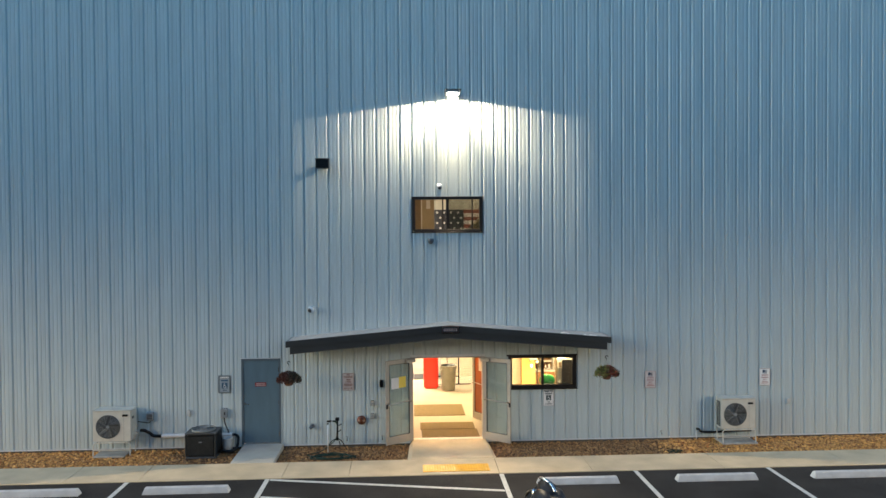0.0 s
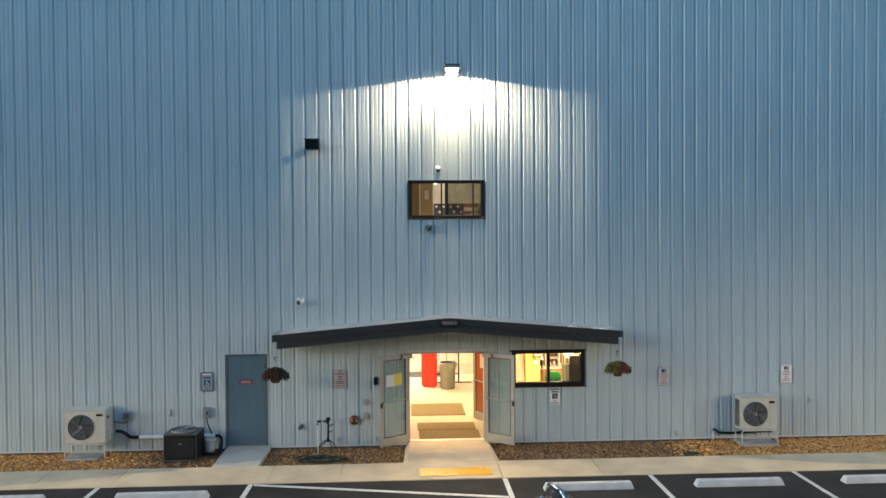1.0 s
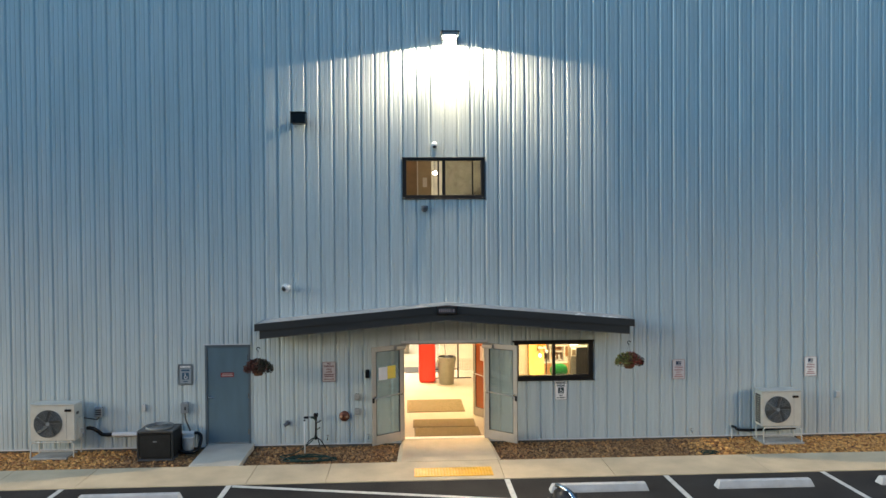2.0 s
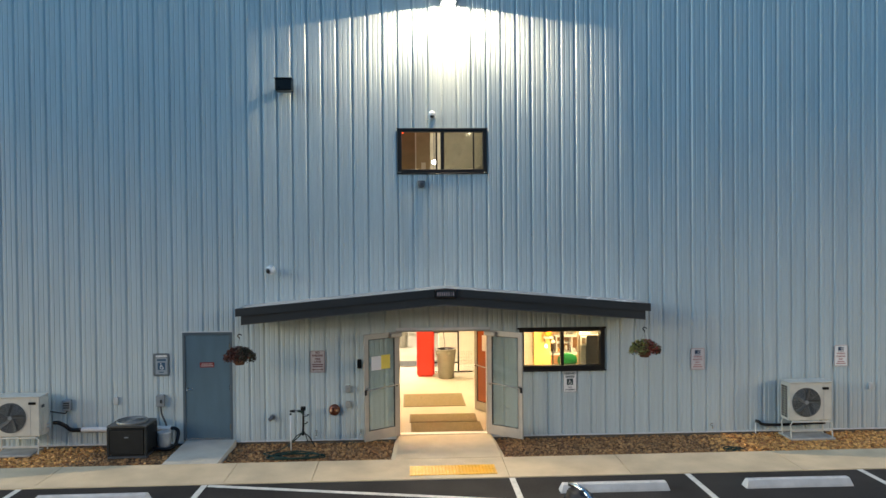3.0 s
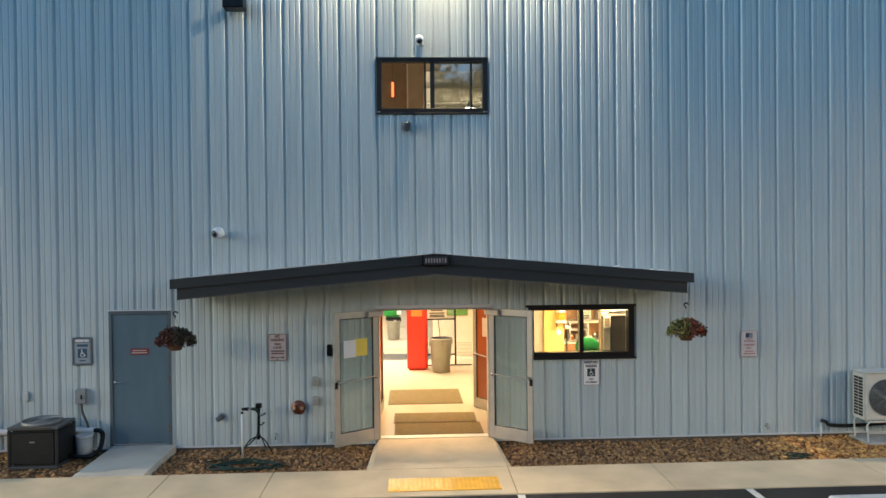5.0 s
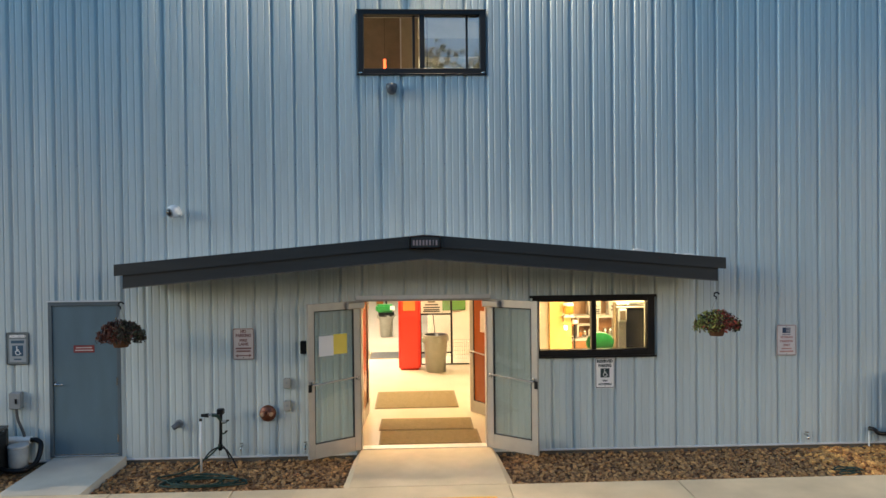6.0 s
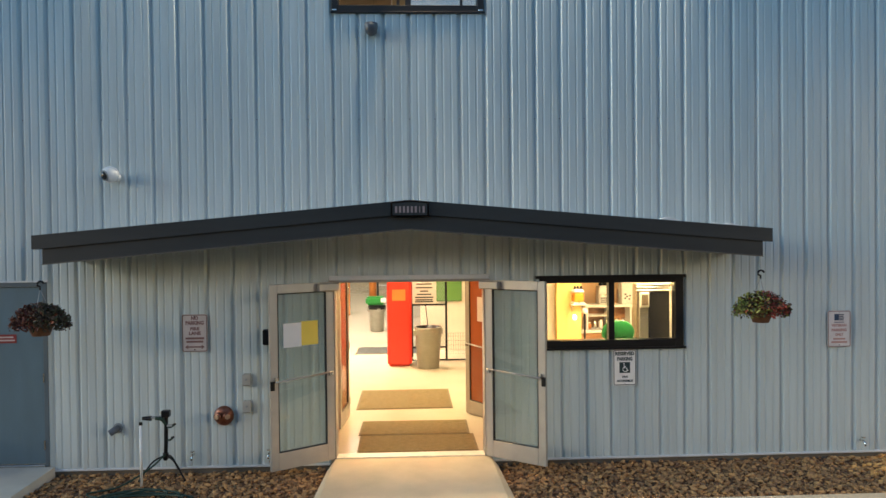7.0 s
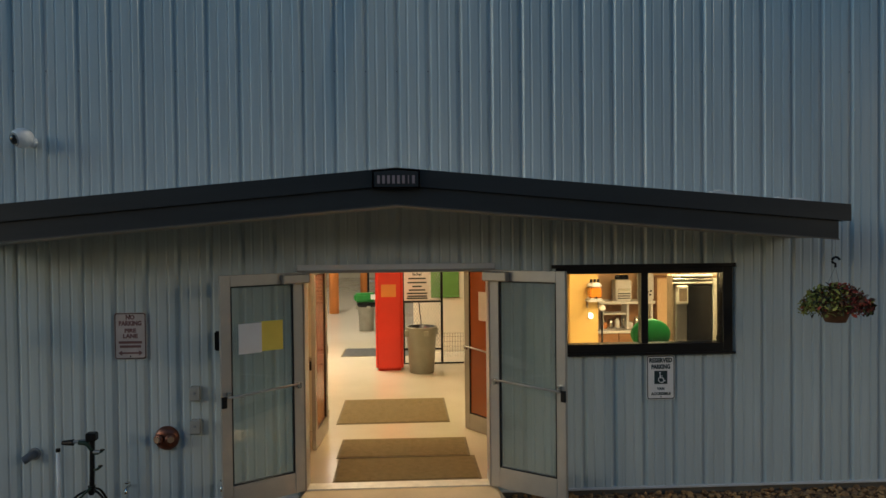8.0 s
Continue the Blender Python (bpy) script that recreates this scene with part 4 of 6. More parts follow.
# ---- sprinkler on a tripod, standpipe, hose ----
def tripod():
    t = thing("sprinkler_tripod", "black garden sprinkler on a three-legged stand", "sprinkler", (-2.84, -0.31, -0.100))
    part("pole", tube([(0, 0, 0.22), (0.01, 0, 0.42), (0.012, 0, 0.56), (0.015, 0, 0.72)], 0.022, 10), M_BLACK, t)
    for z, w in ((0.45, 0.09), (0.60, 0.11)):
        tap = part("valve", tube([(0.01, 0, z), (0.6 * w, -0.01, z + 0.005), (w, -0.012, z + 0.03)], 0.012, 8), M_HOSE, t, "green valve")
        part("knob", cyl(0.02, 0.02, 0.012, 10, pose(w, -0.012, z + 0.038)), M_BLACK, tap)
    part("elbow", tube(curve_points([(0.015, 0, 0.64), (-0.03, -0.01, 0.70), (-0.10, -0.012, 0.715)]), 0.024, 10), M_HOSE, t, smooth=True)
    for a in (200, 335, 80):
        c, s = math.cos(radians(a)), math.sin(radians(a))
        part("leg", tube(curve_points([(0.005, 0, 0.28), (0.14 * c, 0.14 * s, 0.21), (0.29 * c, 0.29 * s, 0.012)]), 0.011, 6), M_BLACK, t, smooth=True)
    part("hub", cyl(0.032, 0.032, 0.07, 12, pose(0.003, 0, 0.27)), M_BLACK, t)
    head = part("head", box(-0.035, 0.06, -0.04, 0.04, 0.72, 0.80, 0.012), M_BLACK, t)
    part("arm", tube([(0.02, 0, 0.72), (-0.08, -0.01, 0.725), (-0.17, -0.01, 0.715)], 0.016, 8), M_GREYBOX, t)
    part("nozzle", cyl(0.02, 0.03, 0.10, 10, pose(-0.20, -0.01, 0.712, 0, 90)), M_BLACK, head)
    part("coupling", tube([(0.01, 0, 0.62), (0.09, -0.01, 0.62)], 0.017, 8), M_GREYBOX, t)
    return t


tripod()
t = thing("standpipe", "white plastic standpipe in the stones", "pipe", (-3.05, -0.48, -0.12))
part("pipe", cyl(0.016, 0.016, 0.70, 14, pose(0, 0, 0.35)), M_PVC, t, smooth=True)
part("cap", cyl(0.020, 0.020, 0.03, 14, pose(0, 0, 0.712)), M_BLACK, t)


def hose(at, loops, r, label, seed):
    rnd = random.Random(seed)
    t = thing("garden_hose", label, "hose", at)
    for k in range(loops):
        ax, ay = r * rnd.uniform(0.75, 1.15), r * rnd.uniform(0.32, 0.5)
        ox, oy, ph = rnd.uniform(-0.2, 0.2), rnd.uniform(-0.08, 0.08), rnd.uniform(0, 6)
        pts = [(ox + ax * math.cos(a) * (1 + 0.12 * math.sin(3 * a + ph)), oy + ay * math.sin(a), 0.015 + 0.018 * (k % 2) + 0.01 * math.sin(2 * a + ph)) for a in [math.tau * i / 40 for i in range(40)]]
        part("coil", tube(pts, 0.010, 6, closed=True), M_HOSE, t, smooth=True)
    return t


hose((-2.95, -0.98, -0.105), 6, 0.46, "loose green garden hose coiled on stones", 3)
hose((5.55, -1.15, -0.108), 3, 0.12, "short green hose end on stones", 5)
t = thing("garden_hose", "green hose running from the sprinkler", "hose", (-2.83, -0.31, -0.105))
part("run", tube(curve_points([(0.0, -0.03, 0.30), (-0.16, -0.12, 0.16), (-0.42, -0.30, 0.03), (-0.7, -0.46, 0.01), (-0.2, -0.72, 0.012)]), 0.011, 6), M_HOSE, t, smooth=True)


# ---- hanging flower baskets ----
def basket(at, label, seed, mats, spread):
    rnd = random.Random(seed)
    t = thing("hanging_basket", label, "plant", at, group="hanging baskets")
    part("pot", lathe([(0.085, -0.20), (0.125, -0.10), (0.14, -0.05), (0.13, -0.045)], 20), M_COIR, t, smooth=True)
    part("hook", tube([(0, 0, 0.29), (0.0, 0, 0.325), *[(0.03 - 0.035 * math.cos(a) * 1.0 - 0.025, 0, 0.35 + 0.032 * math.sin(a)) for a in [radians(20 * i - 30) for i in range(11)]]], 0.011, 8), M_BLACK, t)
    part("wire", tube([(0.0, 0, 0.38), (0.0, 0, 0.735)], 0.0025, 5), M_GREYBOX, t)
    for a in (30, 150, 270):
        part("chain", tube([(0, 0, 0.30), (0.13 * math.cos(radians(a)), 0.13 * math.sin(radians(a)), -0.05)], 0.0025, 5), M_GREYBOX, t)
    for name, mat, count, side in mats:
        bm = bmesh.new()
        for _ in range(count):
            a = rnd.uniform(0, math.tau)
            rr = spread * math.sqrt(rnd.random())
            x, y = rr * math.cos(a) + 0.02, rr * math.sin(a) * 0.8
            if side and x * side < -0.03 and rnd.random() < 0.85:
                x = -x
            zt = 0.17 * (1 - (rr / (spread + 0.02)) ** 2) - 0.03
            z = rnd.uniform(-0.10 + 0.02 * rnd.random(), zt) + 0.015
            if rr > 0.76 * spread:
                z -= rnd.uniform(0.0, 0.07)
            s = rnd.uniform(0.013, 0.030)
            m = Matrix.LocRotScale((x, y, z), Euler((rnd.uniform(-1.1, 1.1), rnd.uniform(-1.1, 1.1), rnd.uniform(0, 6.28))), (s, s * rnd.uniform(0.6, 1), s))
            q = [bm.verts.new(m @ Vector(v)) for v in ((-1, 0, 0), (-0.35, -0.6, 0.25), (0.6, -0.5, 0.1), (1, 0, -0.25), (0.6, 0.5, 0.1), (-0.35, 0.6, 0.25), (0, 0, -0.1))]
            for i in range(6):
                bm.faces.new((q[i], q[(i + 1) % 6], q[6]))
        tagged(part(name, bm, mat, t), kind="stuff")
    return t


basket((3.935, -0.82, 1.875), "hanging basket with green foliage and red flowers", 11, (("foliage", M_LEAFD, 480, 0), ("yellow_foliage", M_LEAFDRY, 520, -1), ("dry_foliage", M_COIR, 320, 0), ("blossom", M_PETAL, 480, 1)), 0.30)
basket((-3.945, -0.835, 1.855), "hanging basket of dark red flowers and foliage", 12, (("foliage", M_LEAFD, 640, 1), ("dark_foliage", M_BARK, 560, 1), ("blossom", M_PETALD, 1000, -1)), 0.29)


# ---- heat pumps and condenser ----
def heat_pump(at, w, h, side, label):
    """Boxy outdoor unit on a tubular stand. side: the flank seen, -1 or 1."""
    t = thing("heat_pump", label, "heat pump", at, group="heat pumps")
    z0, d = 0.33, 0.34
    part("casing", box(0, w, -d, 0, z0, z0 + h, 0.018, seg=2), M_HPWHITE, t)
    part("lid", box(-0.008, w + 0.008, -d - 0.008, 0.008, z0 + h, z0 + h + 0.022, 0.008), M_HPWHITE, t)
    cx, cz, r = w * 0.40, z0 + h * 0.49, h * 0.385
    part("fan_well", cyl(r, r, 0.010, 40, pose(cx, -d - 0.004, cz, 90)), M_FAN, t, "dark round fan opening")
    bm = bmesh.new()
    for k in range(15):
        rk = r * (0.14 + 0.061 * k)
        tube([(cx + rk * math.cos(a), -d - 0.018, cz + rk * math.sin(a)) for a in [math.tau * i / 36 for i in range(36)]], 0.0032, 4, bm, closed=True)
    for k in range(10):
        a = math.tau * k / 10
        tube([(cx + 0.1 * r * math.cos(a), -d - 0.020, cz + 0.1 * r * math.sin(a)), (cx + r * math.cos(a), -d - 0.016, cz + r * math.sin(a))], 0.0035, 5, bm)
    gr = part("fan_grille", bm, M_GUARD, t)
    part("hub", cyl(r * 0.13, r * 0.13, 0.014, 20, pose(cx, -d - 0.020, cz, 90)), M_GREYBOX, gr)
    for k in range(5):
        a = math.tau * k / 5
        m = pose(cx, -d + 0.0, cz, 0, -math.degrees(a), 0) @ pose(0, -0.011, 0, 18)
        part("fan_blade", box(0.12 * r, 0.9 * r, -0.002, 0.002, -0.16 * r, 0.22 * r), M_FAN, gr).matrix_basis = m
    part("badge", box(w * 0.77, w * 0.92, -d - 0.007, -d - 0.001, z0 + h * 0.82, z0 + h * 0.885, 0.010), M_BLACK, t, "small dark oval badge")
    part("panel_seam", box(w * 0.805, w * 0.81, -d - 0.003, -d - 0.0005, z0 + 0.02, z0 + h - 0.02), M_GREYBOX, t)
    xs = -0.004 if side < 0 else w + 0.004
    if side > 0:
        # service flank: valve cover, grip and a pair of stub valves
        part("valve_cover", box(w + 0.001, w + 0.022, -d + 0.10, -0.05, z0 + 0.08, z0 + h * 0.62, 0.008), M_HPWHITE, t)
        part("grip", box(w + 0.001, w + 0.016, -d + 0.05, -d + 0.15, z0 + h * 0.72, z0 + h * 0.80, 0.006), M_GRILLE, t)
        for z in (0.13, 0.20):
            part("valve", cyl(0.018, 0.018, 0.07, 12, pose(w + 0.05, -0.12, z0 + z, 0, 90)), M_OUTLET, t)
    for c in range(2 if side < 0 else 0):
        for k in range(13):
            y = -d + 0.06 + c * 0.12
            z = z0 + 0.06 + k * (h - 0.12) / 13
            part("louvre", box(xs - 0.003, xs + 0.003, y, y + 0.10, z, z + 0.036), M_BLACK, t)
    # stand
    for y in (-d - 0.02, -0.02):
        pts = [(0.02, y - 0.03, 0.0), (0.02, y, z0 - 0.07), (0.06, y, z0 - 0.02), (w - 0.06, y, z0 - 0.02), (w - 0.02, y, z0 - 0.07), (w - 0.02, y - 0.03, 0.0)]
        part("stand_rail", tube(pts, 0.014, 8), M_HPWHITE, t)
    for x in (0.10, w - 0.10):
        part("stand_bar", tube([(x, -d - 0.02, z0 - 0.012), (x, -0.02, z0 - 0.012)], 0.012, 8), M_HPWHITE, t)
    part("stand_brace", tube([(0.03, -d - 0.03, 0.13), (w - 0.03, -d - 0.03, 0.13)], 0.010, 8), M_HPWHITE, t)
    return t


def concrete_pad(x0, x1, y0, y1, mat=None, label="flat grey concrete pad in the stones"):
    t = thing("concrete_pad", label, "pad", ((x0 + x1) / 2, (y0 + y1) / 2, -0.115), group="equipment pads")
    part("pad", box(-(x1 - x0) / 2, (x1 - x0) / 2, -(y1 - y0) / 2, (y1 - y0) / 2, 0, 0.045, 0.008), mat or M_CONC, t)


heat_pump((-8.80, -0.17, -0.070), 0.93, 0.76, 1, "ivory heat pump with one fan on a white stand")
concrete_pad(-8.77, -8.02, -0.60, -0.10, M_PAD)
heat_pump((7.02, -0.17, -0.070), 0.90, 0.77, -1, "ivory heat pump with side grille on a white stand")
concrete_pad(7.02, 7.93, -0.62, -0.08, M_PAD)
t = thing("line_set", "black insulated hose into a white pipe along the wall", "pipe", (-7.75, -0.12, 0.030))
part("insulated_hose", tube(curve_points([(0.0, -0.10, 0.42), (0.10, -0.12, 0.42), (0.20, -0.06, 0.34), (0.27, 0.0, 0.25), (0.40, 0.02, 0.235), (0.50, 0.02, 0.235)]), 0.040, 10), M_BLACK, t, smooth=True)
part("white_pipe", tube([(0.48, 0.02, 0.235), (2.24, 0.02, 0.235)], 0.050, 14), M_PVC, t, "white plastic pipe cover")
part("insulated_hose", tube(curve_points([(2.22, 0.02, 0.235), (2.33, 0.01, 0.23), (2.40, -0.03, 0.16), (2.40, -0.16, -0.02), (2.34, -0.35, -0.070), (2.17, -0.385, -0.065), (2.03, -0.37, -0.04)]), 0.034, 10), M_BLACK, t, smooth=True)
t = thing("bucket", "dull white plastic bucket with a lid beside the air conditioner", "bucket", (-5.578, -0.30, -0.115))
part("body", lathe([(0.108, 0.0), (0.113, 0.006), (0.126, 0.345), (0.122, 0.347)], 28), M_PAIL, t, smooth=True)
part("lid", lathe([(0.127, 0.340), (0.130, 0.344), (0.130, 0.364), (0.120, 0.372), (0.02, 0.373)], 28), M_OUTLET, t)
t = thing("line_set", "black insulated lines from the wall to the heat pump", "pipe", (6.55, -0.10, 0.0))
part("insulated_hose", tube(curve_points([(0.0, 0.04, 0.16), (0.05, -0.02, 0.15), (0.12, -0.04, 0.10), (0.5, -0.05, 0.09), (1.0, -0.12, 0.13), (1.38, -0.14, 0.14)]), 0.030, 10), M_BLACK, t, smooth=True)
part("stub_pipe", tube([(-0.01, 0.02, -0.10), (-0.01, 0.02, 0.12)], 0.012, 8), M_PVC, t)


def condenser():
    t = thing("air_conditioner", "charcoal square air conditioner with round top grille", "air conditioner", (-6.095, -0.55, -0.075))
    w, h = 0.37, 0.56
    part("casing", box(-w + 0.01, w - 0.01, -0.28, 0.28, 0.0, h, 0.05, seg=3), M_ACDARK, t)
    bm = bmesh.new()
    for k in range(22):
        z = 0.05 + k * 0.025
        box(-w + 0.06, w - 0.06, -0.290, -0.278, z, z + 0.009, bm=bm)
        box(w - 0.012, w + 0.002, -0.23, 0.23, z, z + 0.009, bm=bm)
        box(-w - 0.002, -w + 0.012, -0.23, 0.23, z, z + 0.009, bm=bm)
    part("louvres", bm, M_ACDARK, t)
    for sx in (-1, 1):
        for sy in (-1, 1):
            part("corner_post", box(sx * (w - 0.02) - 0.025, sx * (w - 0.02) + 0.025, sy * 0.27 - 0.025, sy * 0.27 + 0.025, 0.0, h, 0.018), M_ACDARK, t)
    part("top_pan", box(-w - 0.015, w + 0.015, -0.30, 0.30, h, h + 0.035, 0.017, seg=3), M_RIM, t)
    part("fan_ring", lathe([(0.285, 0.036), (0.28, 0.085), (0.265, 0.09), (0.26, 0.040)], 36, m=pose(0, 0, h)), M_ACTOP, t, smooth=True)
    bm = bmesh.new()
    for k in range(9):
        rk = 0.05 + k * 0.025
        tube([(rk * math.cos(a), rk * math.sin(a), h + 0.085 - 0.012 * (rk / 0.3) ** 2) for a in [math.tau * i / 32 for i in range(32)]], 0.004, 5, bm, closed=True)
    for k in range(8):
        a = math.tau * k / 8
        tube([(0.02 * math.cos(a), 0.02 * math.sin(a), h + 0.085), (0.26 * math.cos(a), 0.26 * math.sin(a), h + 0.072)], 0.005, 5, bm)
    part("fan_well", cyl(0.262, 0.262, 0.006, 36, pose(0, 0, h + 0.041)), M_BLACK, t)
    part("top_grille", bm, M_ACTOP, t)
    part("badge", box(-0.04, 0.04, -0.298, -0.290, 0.36, 0.385, 0.004), M_GREYBOX, t)
    return t


condenser()
concrete_pad(-6.46, -5.73, -0.84, -0.26, M_GRILLE, "dark moulded pad under the air conditioner")


# ---- wheel stops and parked motorcycle ----
def wheel_stop():
    t = thing("wheel_stop", "pale precast concrete wheel stop on asphalt", "wheel stop", group="wheel stops")
    bm = bmesh.new()
    L = 0.915
    prof = [(-0.095, 0.0), (-0.090, 0.035), (-0.058, 0.122), (-0.045, 0.130), (0.045, 0.130), (0.058, 0.122), (0.090, 0.035), (0.095, 0.0)]
    a = [bm.verts.new((-L + (0.02 + 0.05 * (z / 0.13)), y, z)) for y, z in prof]
    b = [bm.verts.new((L - (0.02 + 0.05 * (z / 0.13)), y, z)) for y, z in prof]
    bm.faces.new(a), bm.faces.new(b)
    for i in range(len(a)):
        j = (i + 1) % len(a)
        bm.faces.new((a[i], a[j], b[j], b[i]))
    part("beam", bm, M_STOP, t)
    for x in (-0.6, 0.6):
        part("pin", cyl(0.014, 0.014, 0.006, 10, pose(x, 0, 0.131)), M_GREYBOX, t)
    return t


stop = wheel_stop()
spots = [-11.7, -8.80, -5.70, 2.64, 5.70, 8.75, 11.8]
stop.matrix_basis = pose(spots[0], -3.15, -0.085)
for x in spots[1:]:
    copy_thing(stop, pose(x, -3.15, -0.085, 0, 0, random.uniform(-0.6, 0.6)))


def motorcycle():
    """Parked touring motorcycle, nose to the wall."""
    t = thing("motorcycle", "black touring motorcycle with chrome trim, parked nose in", "motorcycle", (1.32, -5.31, -0.085), 15)

    def wheel(y, r):
        tyre = part("wheel", lathe([(r - 0.11, -0.05), (r - 0.03, -0.062), (r, -0.03), (r, 0.03), (r - 0.03, 0.062), (r - 0.11, 0.05)], 32, m=pose(0, y, r, 0, 90)), M_RUBBER, t, smooth=True)
        part("rim", lathe([(0.04, -0.045), (r - 0.11, -0.045), (r - 0.11, 0.045), (0.04, 0.045)], 28, m=pose(0, y, r, 0, 90)), M_CHROME, tyre)
    wheel(0.0, 0.31)
    wheel(-1.62, 0.31)
    bm = bmesh.new()
    for i in range(16):
        a0, a1 = radians(20 + 150 * i / 16), radians(20 + 150 * (i + 1) / 16)
        ring = []
        for a in (a0, a1):
            ring.append([bm.verts.new((x, 0.355 * k * math.cos(a), 0.31 + 0.355 * k * math.sin(a))) for x, k in ((-0.085, 0.90), (-0.07, 0.98), (0, 1.0), (0.07, 0.98), (0.085, 0.90))])
        for k in range(4):
            bm.faces.new((ring[0][k], ring[0][k + 1], ring[1][k + 1], ring[1][k]))
    bmesh.ops.remove_doubles(bm, verts=bm.verts[:], dist=1e-4)
    part("front_fender", bm, M_GLOSS, t, smooth=True)
    for s in (-1, 1):
        part("fork", tube([(s * 0.105, 0.0, 0.31), (s * 0.11, -0.12, 0.60), (s * 0.11, -0.18, 0.76)], 0.028, 10), M_CHROME, t, smooth=True)
        part("crash_bar", tube(curve_points([(s * 0.12, -0.42, 0.62), (s * 0.23, -0.40, 0.50), (s * 0.22, -0.42, 0.28), (s * 0.12, -0.48, 0.24)]), 0.018, 8), M_CHROME, t, smooth=True)
        part("saddle_bag", box(s * 0.18, s * 0.36, -1.95, -1.35, 0.36, 0.62, 0.06, seg=3), M_GLOSS, t)
    fair = box(-0.20, 0.20, -0.72, -0.16, 0.60, 1.00)
    for v in fair.verts:
        if v.co.z > 0.8:
            v.co.x, v.co.y = v.co.x * 0.55, v.co.y * 0.55 - 0.22
        elif v.co.y > -0.3:
            v.co.x *= 0.6
    bmesh.ops.bevel(fair, geom=fair.edges[:], offset=0.05, segments=3, affect="EDGES")
    part("fairing", fair, M_BIKE, t, smooth=True)
    for s in (-1, 1):
        lower = lathe([(0.02, -0.21), (0.11, -0.17), (0.155, -0.06), (0.15, 0.06), (0.10, 0.15), (0.02, 0.18)], 20)
        bmesh.ops.scale(lower, vec=(1, 1.7, 1.1), verts=lower.verts[:])
        bmesh.ops.translate(lower, vec=(s * 0.13, -0.58, 0.69), verts=lower.verts[:])
        part("side_fairing", lower, M_BIKE, t, smooth=True)
    part("headlight", lathe([(0.06, 0.0), (0.075, 0.02), (0.06, 0.04), (0.02, 0.05)], 24, m=pose(0, -0.19, 0.78, -70)), M_BIKE, t, smooth=True)
    part("trim_strip", tube(curve_points([(-0.05, -0.30, 1.0), (-0.03, -0.42, 1.02), (0.03, -0.56, 0.97), (0.06, -0.70, 0.86)]), 0.030, 8), M_STEEL, t, "chrome trim strip", True)
    part("handlebar", tube(curve_points([(-0.17, -0.84, 0.76), (-0.14, -0.74, 0.80), (0, -0.66, 0.80), (0.14, -0.74, 0.80), (0.17, -0.84, 0.76)]), 0.016, 8), M_BIKE, t, smooth=True)
    tank = lathe([(0.03, 0.17), (0.12, 0.15), (0.17, 0.06), (0.17, -0.06), (0.10, -0.12)], 22)
    bmesh.ops.scale(tank, vec=(1, 1.8, 1), verts=tank.verts[:])
    bmesh.ops.translate(tank, vec=(0, -0.84, 0.66), verts=tank.verts[:])
    part("tank", tank, M_BIKE, t, smooth=True)
    part("seat", box(-0.17, 0.17, -1.62, -1.05, 0.58, 0.70, 0.06, seg=3), M_BLACK, t)
    part("engine", box(-0.18, 0.18, -1.05, -0.50, 0.22, 0.62, 0.05, seg=2), M_STEEL, t)
    part("rear_fender", box(-0.10, 0.10, -1.98, -1.30, 0.55, 0.70, 0.06, seg=3), M_GLOSS, t)
    part("exhaust", tube([(0.22, -0.6, 0.26), (0.24, -1.9, 0.26)], 0.045, 12), M_CHROME, t, smooth=True)
    return t


motorcycle()

# ---- rooms seen through the openings ----
def room_wall(name, label, mat, *boxes):
    bm = bmesh.new()
    for b in boxes:
        box(*b, bm=bm)
    return tagged(part(name, bm, mat), label, "wall", kind="structure")


# vestibule
room_wall("wall_vestibule_west", "red-brown vestibule wall", M_VWALL, (-1.75, -1.65, 0.205, 2.1, 0.0, 2.78))
room_wall("wall_vestibule_east", "red-brown vestibule wall", M_VWALL, (1.50, 1.60, 0.205, 2.1, 0.0, 2.78))
room_wall("wall_vestibule_inner", "cream wall around the inner doors", M_INWALL, (-1.75, -1.00, 2.1, 2.22, 0, 2.78), (0.90, 1.60, 2.1, 2.22, 0, 2.78), (-1.00, 0.90, 2.1, 2.22, 2.13, 2.78))
tagged(part("ceiling_vestibule", box(-1.75, 1.60, 0.205, 2.22, 2.785, 2.90), M_INWALL), "plain vestibule ceiling", "ceiling", kind="structure")
t = thing("ceiling_light", "glowing flat ceiling light of the vestibule", "lamp", (0, 0.42, 2.785))
part("diffuser", box(-0.8, 0.8, -0.15, 0.15, -0.035, -0.001, 0.006), M_GLOW_WARM, t)
glazed_leaf("inner_door", "glazed inner door leaf standing open", (-0.955, 2.06, 0), 180 + 87, 0.83, -1, glass=M_DOORRED)
leaf = glazed_leaf("inner_door", "glazed inner door leaf standing open with a notice", (0.84, 2.06, 0), -57, 0.83, -1, glass=M_DOORRED)
part("paper_sheet", box(0.28, 0.54, -0.008, -0.0045, 1.42, 1.78), M_SIGNOLD, leaf, "white notice with lines of bars")
for x0, x1 in ((-1.02, -0.95), (0.85, 0.92)):
    tagged(part("trim", box(x0, x1, 2.085, 2.235, 0, 2.13, 0.004), M_ALU), "aluminium jamb of the inner doors", "trim", kind="structure")


